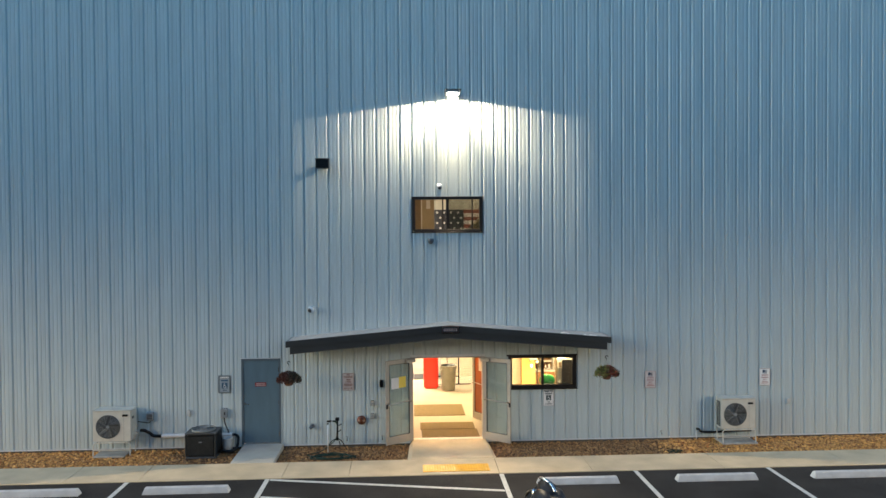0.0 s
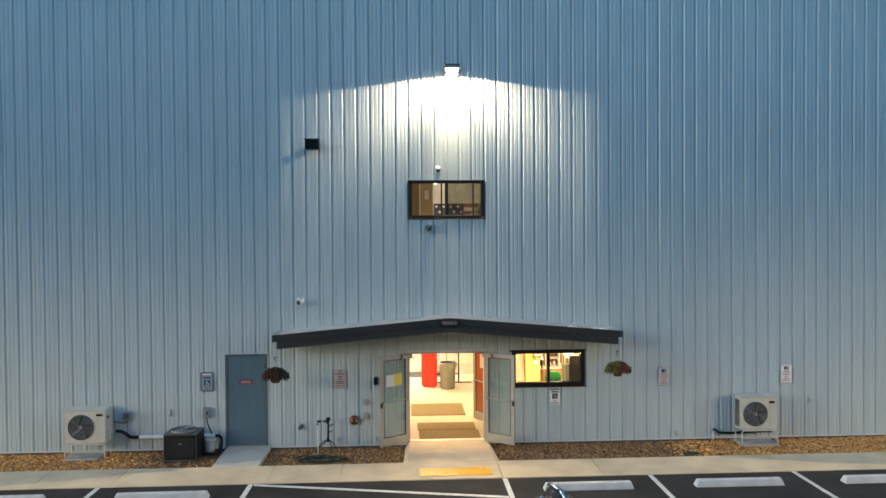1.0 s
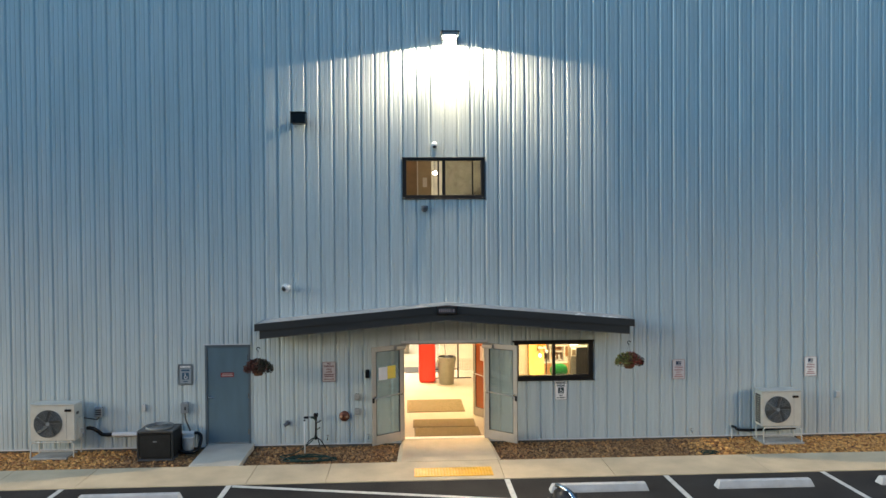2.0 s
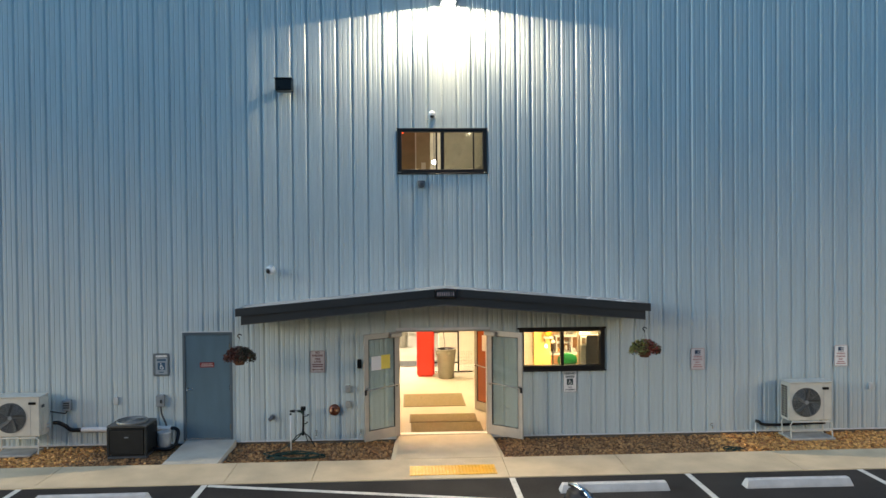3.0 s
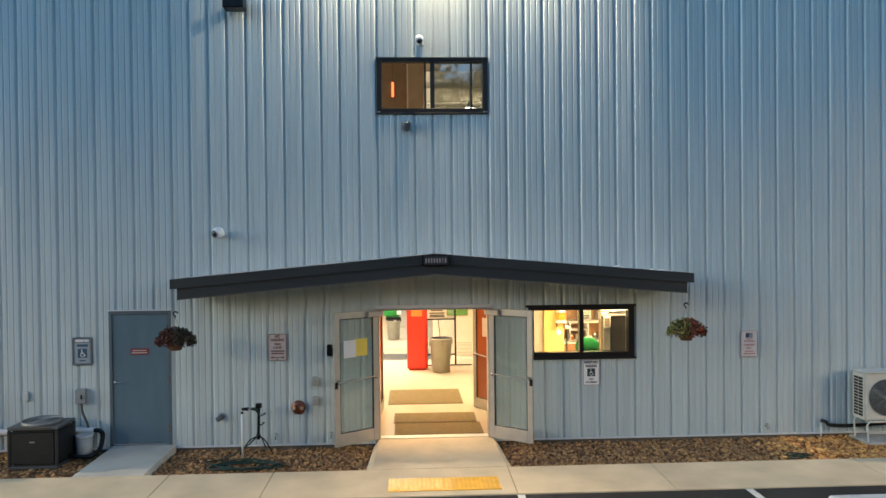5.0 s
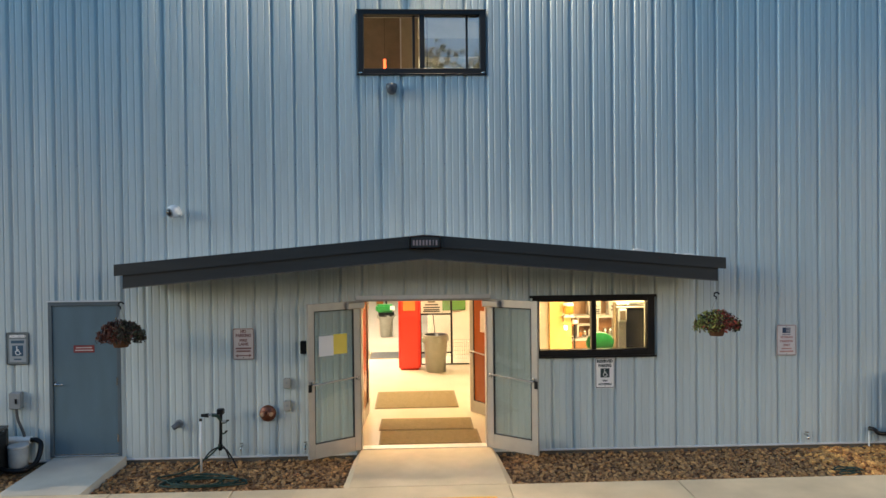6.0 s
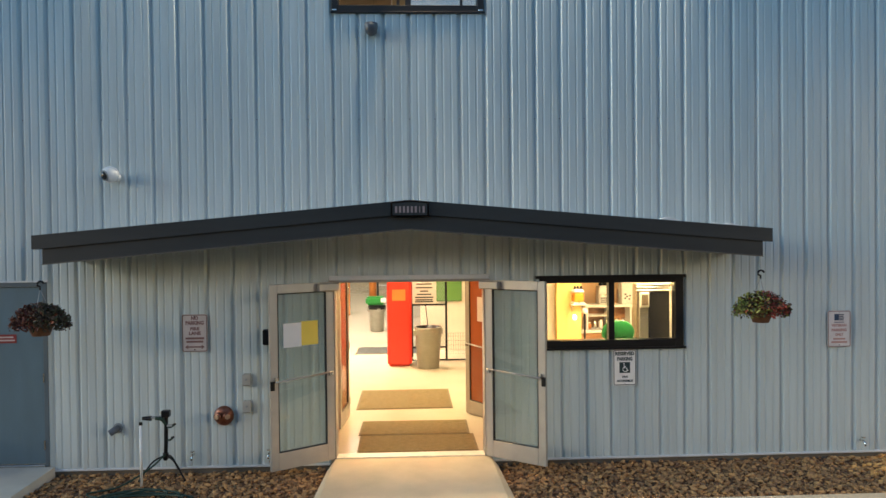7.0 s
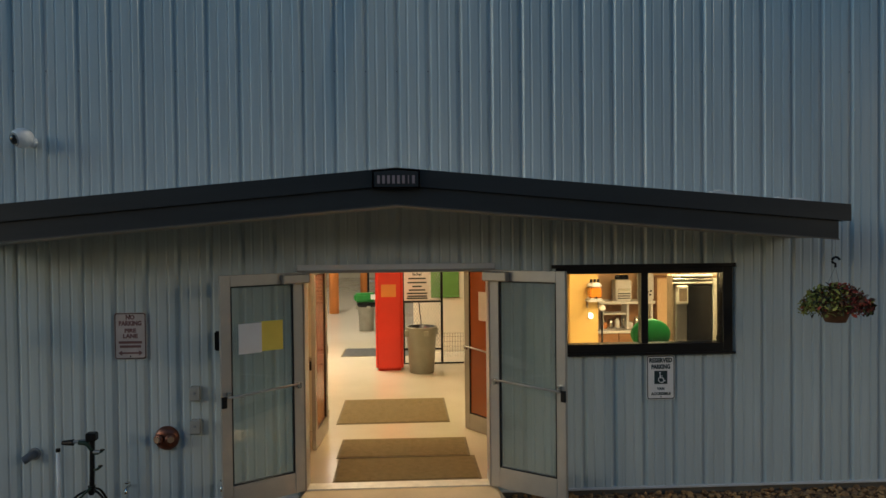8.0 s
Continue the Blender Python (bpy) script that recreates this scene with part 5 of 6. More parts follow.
def floor_mat(x0, x1, y0, y1, rz, label, mat=None):
    t = thing("floor_mat", label, "mat", ((x0 + x1) / 2, (y0 + y1) / 2, 0.001), rz, group="entrance mats")
    w, d = (x1 - x0) / 2, (y1 - y0) / 2
    part("edge", box(-w, w, -d, d, 0, 0.006, 0.002), M_MATEDGE, t)
    part("carpet", box(-w + 0.03, w - 0.03, -d + 0.03, d - 0.03, 0.006, 0.011, 0.002), mat or M_MAT, t)


floor_mat(-0.68, 0.84, 0.15, 0.92, 0.5, "brown carpet entrance mat inside the doors")
t = thing("floor_mat", "brown carpet entrance mat lapping another", "mat", (0.04, 1.25, 0.012), -0.6, group="entrance mats")
part("edge", box(-0.75, 0.75, -0.36, 0.36, 0, 0.006, 0.002), M_MATEDGE, t)
part("carpet", box(-0.72, 0.72, -0.33, 0.33, 0.006, 0.011, 0.002), M_MAT, t)
floor_mat(-0.87, 0.64, 2.36, 3.74, 0.4, "brown carpet mat on the lobby floor")
floor_mat(-1.32, 0.2, 7.6, 8.65, 0, "dark mat on the lobby floor", M_GRILLE)


# lobby
def lobby_column():
    t = thing("column", "bright red boxed column with an orange notice", "column", (-0.258, 6.0, 0))
    part("casing", box(-0.255, 0.255, 0.0, 0.5, 0.0, 3.4, 0.05, seg=3), M_RED, t)
    part("notice", box(-0.145, 0.130, -0.006, -0.001, 1.37, 1.60, 0.002), M_ORANGE, t, "plain orange notice")


lobby_column()


def trash_bin(at, s, label, bag=False):
    t = thing("trash_bin", label, "bin", at, group="round bins")
    part("body", lathe([(0.215 * s, 0.0), (0.225 * s, 0.01), (0.262 * s, 0.66 * s), (0.272 * s, 0.665 * s), (0.275 * s, 0.80 * s), (0.288 * s, 0.81 * s), (0.288 * s, 0.84 * s), (0.262 * s, 0.84 * s), (0.205 * s, 0.03)], 32), M_BIN, t, smooth=True)
    for sx in (-1, 1):
        a = radians(-90 + sx * 90 + 25)
        x, y = 0.285 * s * math.cos(a), 0.285 * s * math.sin(a)
        part("handle", box(x - 0.05, x + 0.05, y - 0.02, y + 0.02, 0.67 * s, 0.79 * s, 0.012), M_BIN, t)
    # black inner shell that makes the bin's inside dark
    part("liner", lathe([(0.20 * s, 0.05), (0.25 * s, 0.70 * s), (0.258 * s, 0.842 * s), (0.252 * s, 0.842 * s), (0.18 * s, 0.06)], 28), M_BLACK, t, "dark inner lining of the bin", True)
    part("front_grip", box(0.02, 0.12, -0.302 * s, -0.262 * s, 0.68 * s, 0.78 * s, 0.012), M_BIN, t)
    if bag:
        part("bag_rim", lathe([(0.285 * s, 0.74 * s), (0.30 * s, 0.80 * s), (0.295 * s, 0.87 * s), (0.25 * s, 0.88 * s)], 24), M_BLACK, t, "black bag folded over the rim")
    return t


trash_bin((0.335, 5.85, 0), 1.0, "large grey round plastic bin without lid")
trash_bin((-1.03, 11.7, 0), 0.86, "grey round bin with a black bag and green box on top", True)
t = thing("green_box", "green and white box lying on the bin", "box", (-1.05, 11.68, 0.762), 12)
part("carton", box(-0.30, 0.25, -0.16, 0.16, 0.0, 0.24, 0.05, seg=2), M_GREEN, t)
part("label", box(0.10, 0.27, -0.165, -0.10, 0.06, 0.20, 0.02), M_PAPERW, t)


def wire_gate():
    t = thing("wire_gate", "black framed chain-link gate with a white notice", "gate", (0.0, 6.72, 0))
    for a, b in (((0.0, 0, 0.0), (0.0, 0, 2.3)), ((0.75, 0, 0.0), (0.75, 0, 2.3))):
        part("upright", tube([a, b], 0.024, 10), M_BLACK, t)
    for z in (0.28, 1.21, 2.28):
        part("rail", tube([(0, 0, z), (0.75, 0, z)], 0.020, 10), M_BLACK, t)
    bm = bmesh.new()
    n = 15
    for i in range(-30, n):
        for s in (-1, 1):
            x0, z0, x1 = i * 0.055, 0.28, i * 0.055 + 2.0 * 0.62
            ta = max(0.0, -x0 / (x1 - x0)) if x0 < 0 else 0.0
            tb = min(1.0, (0.75 - x0) / (x1 - x0))
            if tb <= ta:
                continue
            p = [(x0 + k * (x1 - x0), 0.004 * s, z0 + k * 2.0) for k in (ta, tb)]
            if s < 0:
                p = [(0.75 - x, y, z) for x, y, z in p]
            tube(p, 0.0028, 4, bm)
    tagged(part("wire_mesh", bm, M_GREYBOX, t), kind="stuff")
    part("chain", tube(curve_points([(0.30, -0.03, 1.22), (0.32, -0.04, 1.0), (0.34, -0.04, 0.82), (0.33, -0.03, 0.6)]), 0.010, 6), M_BLACK, t)
    sg = part("notice_board", box(0.015, 0.525, -0.040, -0.026, 1.235, 2.02, 0.003), M_PAPERW, t, "white notice with black lines of lettering")
    for z, txt, wd in ((1.83, "No Gum", 0.16), (1.745, "No Food", 0.17)):
        lettering(txt, 0.075, M_SIGNB, sg, 0.27, -0.041, z, width=wd)
    for z, wd in ((1.665, 0.17), (1.585, 0.185), (1.51, 0.09), (1.44, 0.16), (1.375, 0.20), (1.32, 0.19), (1.28, 0.20)):
        part("bar", box(0.27 - wd, 0.27 + wd, -0.043, -0.041, z - 0.014, z + 0.014), M_SIGNB, sg)


wire_gate()
room_wall("wall_lobby", "pale painted block wall of the lobby", M_INWALL, (0.20, 5.3, 8.0, 8.2, 0, 3.4))
room_wall("wall_lobby_east", "pale lobby wall", M_INWALL, (5.2, 5.3, 2.25, 7.995, 0, 3.4))
tagged(part("ceiling_lobby", box(-6, 5.3, 2.23, 8.2, 3.42, 3.55), M_INWALL), "plain lobby ceiling", "ceiling", kind="structure")
t = thing("ceiling_light", "unseen glowing flat ceiling light of the lobby", "lamp", (-0.2, 2.75, 3.42), group="lobby lights")
part("diffuser", box(-1.0, 1.0, -0.15, 0.15, -0.05, -0.001, 0.006), M_GLOW_WARM, t)
t = thing("ceiling_light", "unseen glowing flat ceiling light of the lobby", "lamp", (-0.9, 6.2, 3.42), group="lobby lights")
part("diffuser", box(-1.2, 1.2, -0.25, 0.25, -0.05, -0.001, 0.006), M_GLOW_WARM, t)
# fixture of the added third lobby lamp
t = thing("ceiling_light", "unseen glowing flat ceiling light of the lobby", "lamp", (-2.1, 7.8, 3.42), group="lobby lights")
part("diffuser", box(-0.8, 0.8, -0.15, 0.15, -0.05, -0.001, 0.006), M_GLOW_WARM, t)
t = thing("wall_board", "plain green board on the lobby wall", "board", (0.88, 7.99, 1.19))
part("board", box(-0.30, 0.30, -0.02, 0.0, 0, 0.95, 0.004), M_GREENP, t)
part("shelf_edge", box(-0.30, 0.30, -0.035, -0.02, -0.02, 0.02, 0.004), M_GREENP, t)
t = thing("wire_rack", "low pale wire panel against the lobby wall", "rack", (0.99, 7.3, 0))
for i in range(9):
    part("wire", tube([(-0.22 + i * 0.055, 0, 0.03), (-0.22 + i * 0.055, 0, 0.50)], 0.004, 5), M_STEEL, t)
for z in (0.03, 0.13, 0.23, 0.33, 0.43, 0.50):
    part("wire", tube([(-0.23, 0, z), (0.24, 0, z)], 0.004, 5), M_STEEL, t)
t = thing("floor_rail", "dark floor rail beside the gate", "rail", (0.75, 6.66, 0))
part("bar", box(-0.75, 0.42, -0.015, 0.015, 0.0, 0.025, 0.004), M_BLACK, t)
# far hall behind the lobby
for x, y, h in ((-2.35, 16.0, 2.6), (-1.75, 22.0, 3.0)):
    t = thing("post", "orange padded post in the far hall", "post", (x, y, 0), group="orange posts")
    part("pad", cyl(0.16, 0.16, h, 18, pose(0, 0, h / 2)), M_ORANGE, t, smooth=True)
    part("cap", cyl(0.17, 0.10, 0.06, 18, pose(0, 0, h + 0.03)), M_BLACK, t)
t = thing("rack", "black frame rack standing in the far hall", "rack", (-1.15, 14.5, 0))
for x in (-0.02, 0.75):
    part("upright", box(x, x + 0.06, 0, 0.06, 0, 2.3, 0.006), M_BLACK, t)
for z in (1.1, 1.7, 2.25):
    part("shelf", box(-0.02, 0.81, 0, 0.4, z, z + 0.03, 0.006), M_GREYBOX, t)
t = thing("bench", "low white bench in the far hall", "bench", (-3.3, 15.2, 0))
part("seat", box(-0.9, 0.7, -0.2, 0.2, 0.40, 0.46, 0.012), M_PAPERW, t)
for x in (-0.75, 0.55):
    part("leg", box(x - 0.03, x + 0.03, -0.18, 0.18, 0, 0.40, 0.006), M_GREYBOX, t)

# kitchen behind the lower window
room_wall("wall_kitchen_west", "cream kitchen wall", M_INWALL, (1.602, 1.66, 0.205, 5.0, 0, 2.78))
room_wall("wall_kitchen_north", "warm peach kitchen wall", M_PEACH, (1.665, 5.19, 4.9, 5.0, 0, 2.78))
room_wall("wall_kitchen_east", "cream kitchen wall", M_INWALL, (4.80, 5.19, 0.205, 4.895, 0, 2.78))
room_wall("wall_kitchen_yellow", "yellow painted kitchen partition", M_INYEL, (2.42, 2.83, 3.0, 3.25, 0, 2.78))
room_wall("wall_kitchen_recess", "beige kitchen wall beside the yellow column", M_BEIGE, (1.665, 2.415, 3.12, 3.25, 0, 2.78))
tagged(part("ceiling_kitchen", box(1.605, 5.19, 0.205, 5.0, 2.785, 2.90), M_INWALL), "plain kitchen ceiling", "ceiling", kind="structure")
t = thing("ceiling_light", "glowing flat ceiling light of the kitchen", "lamp", (3.6, 1.7, 2.785))
part("diffuser", box(-0.9, 0.9, -0.3, 0.3, -0.035, -0.001, 0.006), M_GLOW_WARM, t)


# fixture for the added light on the refrigerator
t = thing("ceiling_light", "unseen added strip light over the window", "lamp", (2.9, 0.27, 2.785))
part("diffuser", box(-0.45, 0.45, -0.04, 0.04, -0.035, -0.001, 0.006), M_GLOW_WARM, t)


def fridge():
    """Tall shallow unit facing the window, with a dark glass door."""
    t = thing("refrigerator", "tall steel refrigerator with a dark glass door", "refrigerator", (2.93, 0.44, 0))
    part("body", box(0, 0.62, 0.0, 0.16, 0.02, 2.04, 0.01), M_BROWNP, t, "brown cabinet side")
    d = part("door", box(0.155, 0.425, -0.035, -0.002, 0.10, 1.93, 0.008), M_FRIDGE, t, "dark glass door")
    part("edge_strip", box(0.43, 0.60, -0.04, -0.002, 0.10, 2.0, 0.008), M_INWALL, t, "cream edge strip")
    part("side_panel", box(0.03, 0.15, -0.03, -0.002, 0.10, 1.93, 0.006), M_ALU, t)
    h = part("dispenser", box(0.03, 0.15, -0.075, -0.031, 1.73, 1.93, 0.012), M_INWALL, t, "bright framed box")
    part("recess", box(0.048, 0.132, -0.079, -0.0755, 1.765, 1.90, 0.002), M_BROWNP, h)
    for z in (1.945, 1.985, 2.02):
        part("top_rail", box(0.0, 0.425, -0.05, -0.002, z, z + 0.022, 0.006), M_STEEL if z == 1.985 else M_INWALL, t)
    part("hinge_knob", lathe([(0.03, 0.0), (0.045, 0.01), (0.04, 0.03), (0.02, 0.035)], 16, m=pose(0.50, -0.04, 1.37, 90)), M_BLACK, d, "small black knob", True)


fridge()


def green_stool():
    t = thing("chair", "green plastic bar chair with a round back", "chair", (2.665, 0.36, 0))
    bk = lathe([(0.02, -0.015), (0.19, -0.018), (0.215, 0.0), (0.19, 0.018), (0.02, 0.015)], 40)
    bmesh.ops.scale(bk, vec=(1, 0.74, 1), verts=bk.verts[:])
    bmesh.ops.transform(bk, matrix=pose(0, 0, 1.425, 86), verts=bk.verts[:])
    part("backrest", bk, M_GREEN, t, smooth=True)
    part("seat", lathe([(0.02, 0.98), (0.19, 0.98), (0.20, 1.0), (0.18, 1.02), (0.02, 1.015)], 24, m=pose(0, 0.24, 0)), M_GREEN, t, smooth=True)
    for sx in (-1, 1):
        part("back_post", tube([(sx * 0.09, 0.12, 0.99), (sx * 0.09, 0.02, 1.15), (sx * 0.09, 0.015, 1.36)], 0.011, 8), M_STEEL, t)
        for sy in (0.12, 0.36):
            part("leg", tube([(sx * 0.10, sy, 0.985), (sx * 0.15, sy + (sy - 0.24) * 0.4, 0.0)], 0.013, 8), M_STEEL, t)
    part("foot_ring", tube([(0.145 * math.cos(a), 0.24 + 0.16 * math.sin(a), 0.36) for a in [math.tau * i / 24 for i in range(24)]], 0.009, 6, closed=True), M_STEEL, t)


green_stool()


def kitchen_counter():
    t = thing("kitchen_counter", "wooden kitchen counter with pale worktop", "counter", (2.90, 4.2, 0))
    for k in range(2):
        c = part("cabinet", box(0.60 * k, 0.60 * k + 0.59, 0.0, 0.6, 0.08, 0.88, 0.006), M_WOOD, t)
        part("handle", tube([(0.60 * k + 0.42, -0.03, 0.70), (0.60 * k + 0.50, -0.03, 0.70)], 0.008, 6), M_STEEL, c)
    part("worktop", box(-0.02, 1.20, -0.03, 0.62, 0.885, 0.93, 0.008), M_PAPERW, t)


kitchen_counter()
t = thing("tall_cabinet", "tall orange-brown wooden cabinet in the corner", "cabinet", (4.13, 4.22, 0))
part("body", box(0, 0.64, 0.02, 0.65, 0.06, 1.78, 0.008), M_WOOD, t)
part("door", box(0.01, 0.63, -0.002, 0.018, 0.08, 1.76, 0.006), M_PEACH, t)
t = thing("hutch", "white open hutch standing on the counter", "shelf", (3.24, 4.30, 0.932))
for x in (0.0, 0.42, 0.82):
    part("side", box(x, x + 0.035, 0, 0.32, 0.0, 0.41, 0.004), M_PAPERW, t)
part("top", box(-0.03, 0.89, -0.02, 0.34, 0.412, 0.46, 0.006), M_PAPERW, t)
part("shelf", box(0.04, 0.415, 0.02, 0.32, 0.24, 0.262, 0.004), M_PAPERW, t)
part("back", box(0.0, 0.855, 0.322, 0.335, 0.0, 0.41), M_WOOD, t)
rnd = random.Random(21)
for i in range(7):
    h, r = rnd.uniform(0.09, 0.17), rnd.uniform(0.028, 0.05)
    j = thing("jar", "kitchen jar in the hutch", "jar", (3.33 + 0.108 * i, 4.45, 0.934), group="jars")
    body = part("jar", lathe([(r, 0), (r, h * 0.8), (r * 0.7, h * 0.9), (r * 0.7, h)], 14), rnd.choice((M_COIR, M_PAPERW, M_ORANGE, M_STEEL)), j, smooth=True)
    part("lid", cyl(r * 0.76, r * 0.76, 0.02, 14, pose(0, 0, h + 0.01)), M_STEEL, body)


def slush_machine(at, w, h, label, knobs):
    """Upright white counter machine: dark slots in front or a field of black knobs."""
    t = thing("drink_machine", label, "drink machine", at, group="counter machines")
    part("body", box(-w, w, -0.14, 0.14, 0.0, h, 0.018, seg=2), M_PAPERW, t)
    if knobs:
        for x, z in ((-0.45, 0.25), (0.3, 0.22), (-0.1, 0.33), (0.45, 0.36), (-0.4, 0.42)):
            part("knob", cyl(0.017, 0.015, 0.02, 12, pose(x * w, -0.151, z * h, 90)), M_BLACK, t)
        part("side_trim", box(w + 0.001, w + 0.012, -0.13, 0.13, 0.02, h - 0.02, 0.003), M_WOOD, t)
    else:
        for k in range(3):
            part("slot", box(-0.8 * w, 0.8 * w, -0.146, -0.141, h * (0.10 + 0.11 * k), h * (0.16 + 0.11 * k), 0.002), M_GRILLE, t)
        part("screen", box(-0.8 * w, 0.8 * w, -0.147, -0.141, h * 0.48, h * 0.60, 0.003), M_STEEL, t)
        for sx in (-0.5, 0.1, 0.6):
            part("hopper", lathe([(0.03, 0.0), (0.045, 0.02), (0.04, 0.07), (0.015, 0.08)], 16, m=pose(sx * w, 0, h + 0.001)), M_BLACK, t, smooth=True)


slush_machine((3.62, 4.46, 1.394), 0.13, 0.34, "white drink machine with grey slots and black hoppers", False)
slush_machine((4.02, 4.46, 1.394), 0.10, 0.44, "upright white drink machine with black knobs", True)


def appliance(at, label, top):
    t = thing("coffee_machine", label, "coffee machine", at, group="counter machines")
    part("body", box(-0.12, 0.12, -0.14, 0.14, 0.0, 0.06, 0.01), M_STEEL, t)
    part("column", box(-0.10, 0.10, 0.02, 0.14, 0.06, 0.24, 0.01), M_BLACK, t)
    part("head", box(-0.12, 0.12, -0.14, 0.14, 0.24, 0.34, 0.015), top, t)
    part("pot", lathe([(0.045, 0.07), (0.065, 0.11), (0.06, 0.17), (0.04, 0.20)], 16, m=pose(0, -0.05, 0)), M_COIR, t, smooth=True)


appliance((3.05, 4.42, 0.932), "steel coffee machine with a pot on the counter", M_ORANGE)
for z in (1.32, 1.61):
    t = thing("wall_light", "small glowing sconce on the yellow column", "lamp", (2.71, 2.995, z), group="sconces")
    part("plate", box(-0.03, 0.03, -0.012, 0.0, -0.05, 0.05, 0.003), M_STEEL, t)
    part("bulb", lathe([(0.01, -0.04), (0.028, -0.02), (0.03, 0.02), (0.015, 0.04)], 14, m=pose(0, -0.055, 0)), M_GLOW_SCONCE, t, smooth=True)
t = thing("wall_shelf", "narrow white bracket shelf on the yellow column", "shelf", (2.745, 2.995, 1.535))
part("board", box(-0.11, 0.11, -0.22, 0.0, 0.0, 0.018, 0.003), M_PAPERW, t)
for sx in (-0.09, 0.07):
    part("bracket", prism([(sx, 0.0), (sx + 0.02, 0.0), (sx + 0.02, -0.10), (sx, -0.10)], -0.03, -0.002), M_STEEL, t)
t = thing("drink_dispenser", "orange drink dispenser with a white lid and black knobs", "drink dispenser", (2.745, 2.885, 1.555))
part("tank", box(-0.085, 0.085, -0.085, 0.085, 0.03, 0.185, 0.02, seg=2), M_JUICE, t, "clear tank full of orange drink")
part("base", box(-0.09, 0.09, -0.09, 0.09, 0.0, 0.028, 0.006), M_PAPERW, t)
part("lid", lathe([(0.095, 0.187), (0.105, 0.20), (0.085, 0.235), (0.05, 0.25)], 24), M_PAPERW, t, smooth=True)
for sx in (-0.05, 0.0, 0.05):
    part("knob", cyl(0.022, 0.016, 0.05, 14, pose(sx, -0.02, 0.272)), M_BLACK, t)
part("tap", tube([(0, -0.087, 0.05), (0, -0.12, 0.05), (0, -0.125, 0.02)], 0.010, 8), M_BLACK, t)
t = thing("floor_lamp", "slim dark floor lamp in the kitchen", "lamp", (2.90, 3.05, 0))
part("pole", tube([(0, 0, 0.02), (0, 0, 1.38)], 0.014, 8), M_BLACK, t)
part("base", cyl(0.12, 0.11, 0.025, 20, pose(0, 0, 0.0125)), M_BLACK, t)
part("head", lathe([(0.03, 1.46), (0.05, 1.43), (0.055, 1.39), (0.02, 1.375)], 18), M_PAPERW, t, smooth=True)

# upper room and hall behind the upper window
room_wall("wall_bulkhead", "brown bulkhead wall high in the hall", M_BROWNP, (-17.99, -0.47, 10.7, 10.85, 3.6, 13.19))
t = thing("post", "tan boxed post at the end of the bulkhead", "post", (-0.21, 10.62, 3.6))
part("shaft", box(-0.26, 0.26, -0.12, 0.12, 0, 9.59, 0.01), M_TAN, t)
part("corner_bead", box(-0.275, -0.235, -0.135, -0.1, 0, 9.59, 0.004), M_PAPERW, t, "pale corner strip")
part("notice", box(-0.06, 0.10, -0.128, -0.1205, 2.80, 3.15, 0.001), M_PAPERW, t, "small pale notice")
part("lintel", box(-0.26, 6.0, 0.0, 0.12, -0.12, -0.01, 0.004), M_TAN, t)
t = thing("stair_panel", "white sloped stair panel behind the upper window", "panel", (0.55, 2.5, 3.555))
part("panel", prism([(0.0, 0.0), (1.3, 0.0), (1.3, 3.0), (0.0, 1.66)], 0.0, 0.08), M_PAPERW, t)
part("handrail", tube([(0.0, -0.03, 1.70), (1.3, -0.03, 3.04)], 0.022, 10), M_PAPERW, t, smooth=True)
t = thing("red_sign", "small glowing red sign hanging in the hall", "sign", (-0.91, 9.8, 7.68))
part("tube", box(-0.035, 0.035, -0.02, 0.02, 0, 0.45, 0.01), M_GLOW_RED, t)
part("bracket", box(-0.003, 0.003, 0.021, 0.027, 0.1, 5.51), M_BLACK, t)
# the bay at (-3.5, 5.5) is added for the bulkhead, none is seen there
for lx, ly in ((3.15, 30.6), (-5.0, 30.0), (-3.2, 13.0), (-3.5, 5.5)):
    t = thing("high_bay_lamp", "glowing round high-bay lamp under the hall ceiling", "lamp", (lx, ly, 11.25), group="high-bay lamps")
    part("housing", lathe([(0.10, 0.45), (0.14, 0.25), (0.36, 0.06), (0.38, 0.02), (0.30, 0.03)], 24), M_GREYBOX, t, smooth=True)
    part("lens", lathe([(0.06, -0.13), (0.20, -0.09), (0.29, 0.0), (0.29, 0.025)], 24), M_GLOW_HALL, t, smooth=True)
    part("rod", tube([(0, 0, 0.45), (0, 0, 1.95)], 0.015, 6), M_GREYBOX, t)
t = thing("pendant", "small glowing pendant lamp hanging in the hall", "lamp", (0.51, 20.0, 7.80))
part("bulb", lathe([(0.02, -0.1), (0.12, -0.05), (0.13, 0.02), (0.04, 0.1)], 16), M_GLOW_HALL, t, smooth=True)
part("cord", tube([(0, 0, 0.09), (0, 0, 5.39)], 0.01, 6), M_BLACK, t)
for y in (8.0, 16.0, 24.0, 32.0):
    t = thing("roof_beam", "pale steel roof beam across the hall", "beam", (0, y, 11.9), group="roof beams")
    part("web", box(-17.9, 17.9, -0.02, 0.02, 0.0, 0.9), M_HALL, t)
    part("flange", box(-17.9, 17.9, -0.15, 0.15, -0.03, 0.0, 0.004), M_HALL, t)


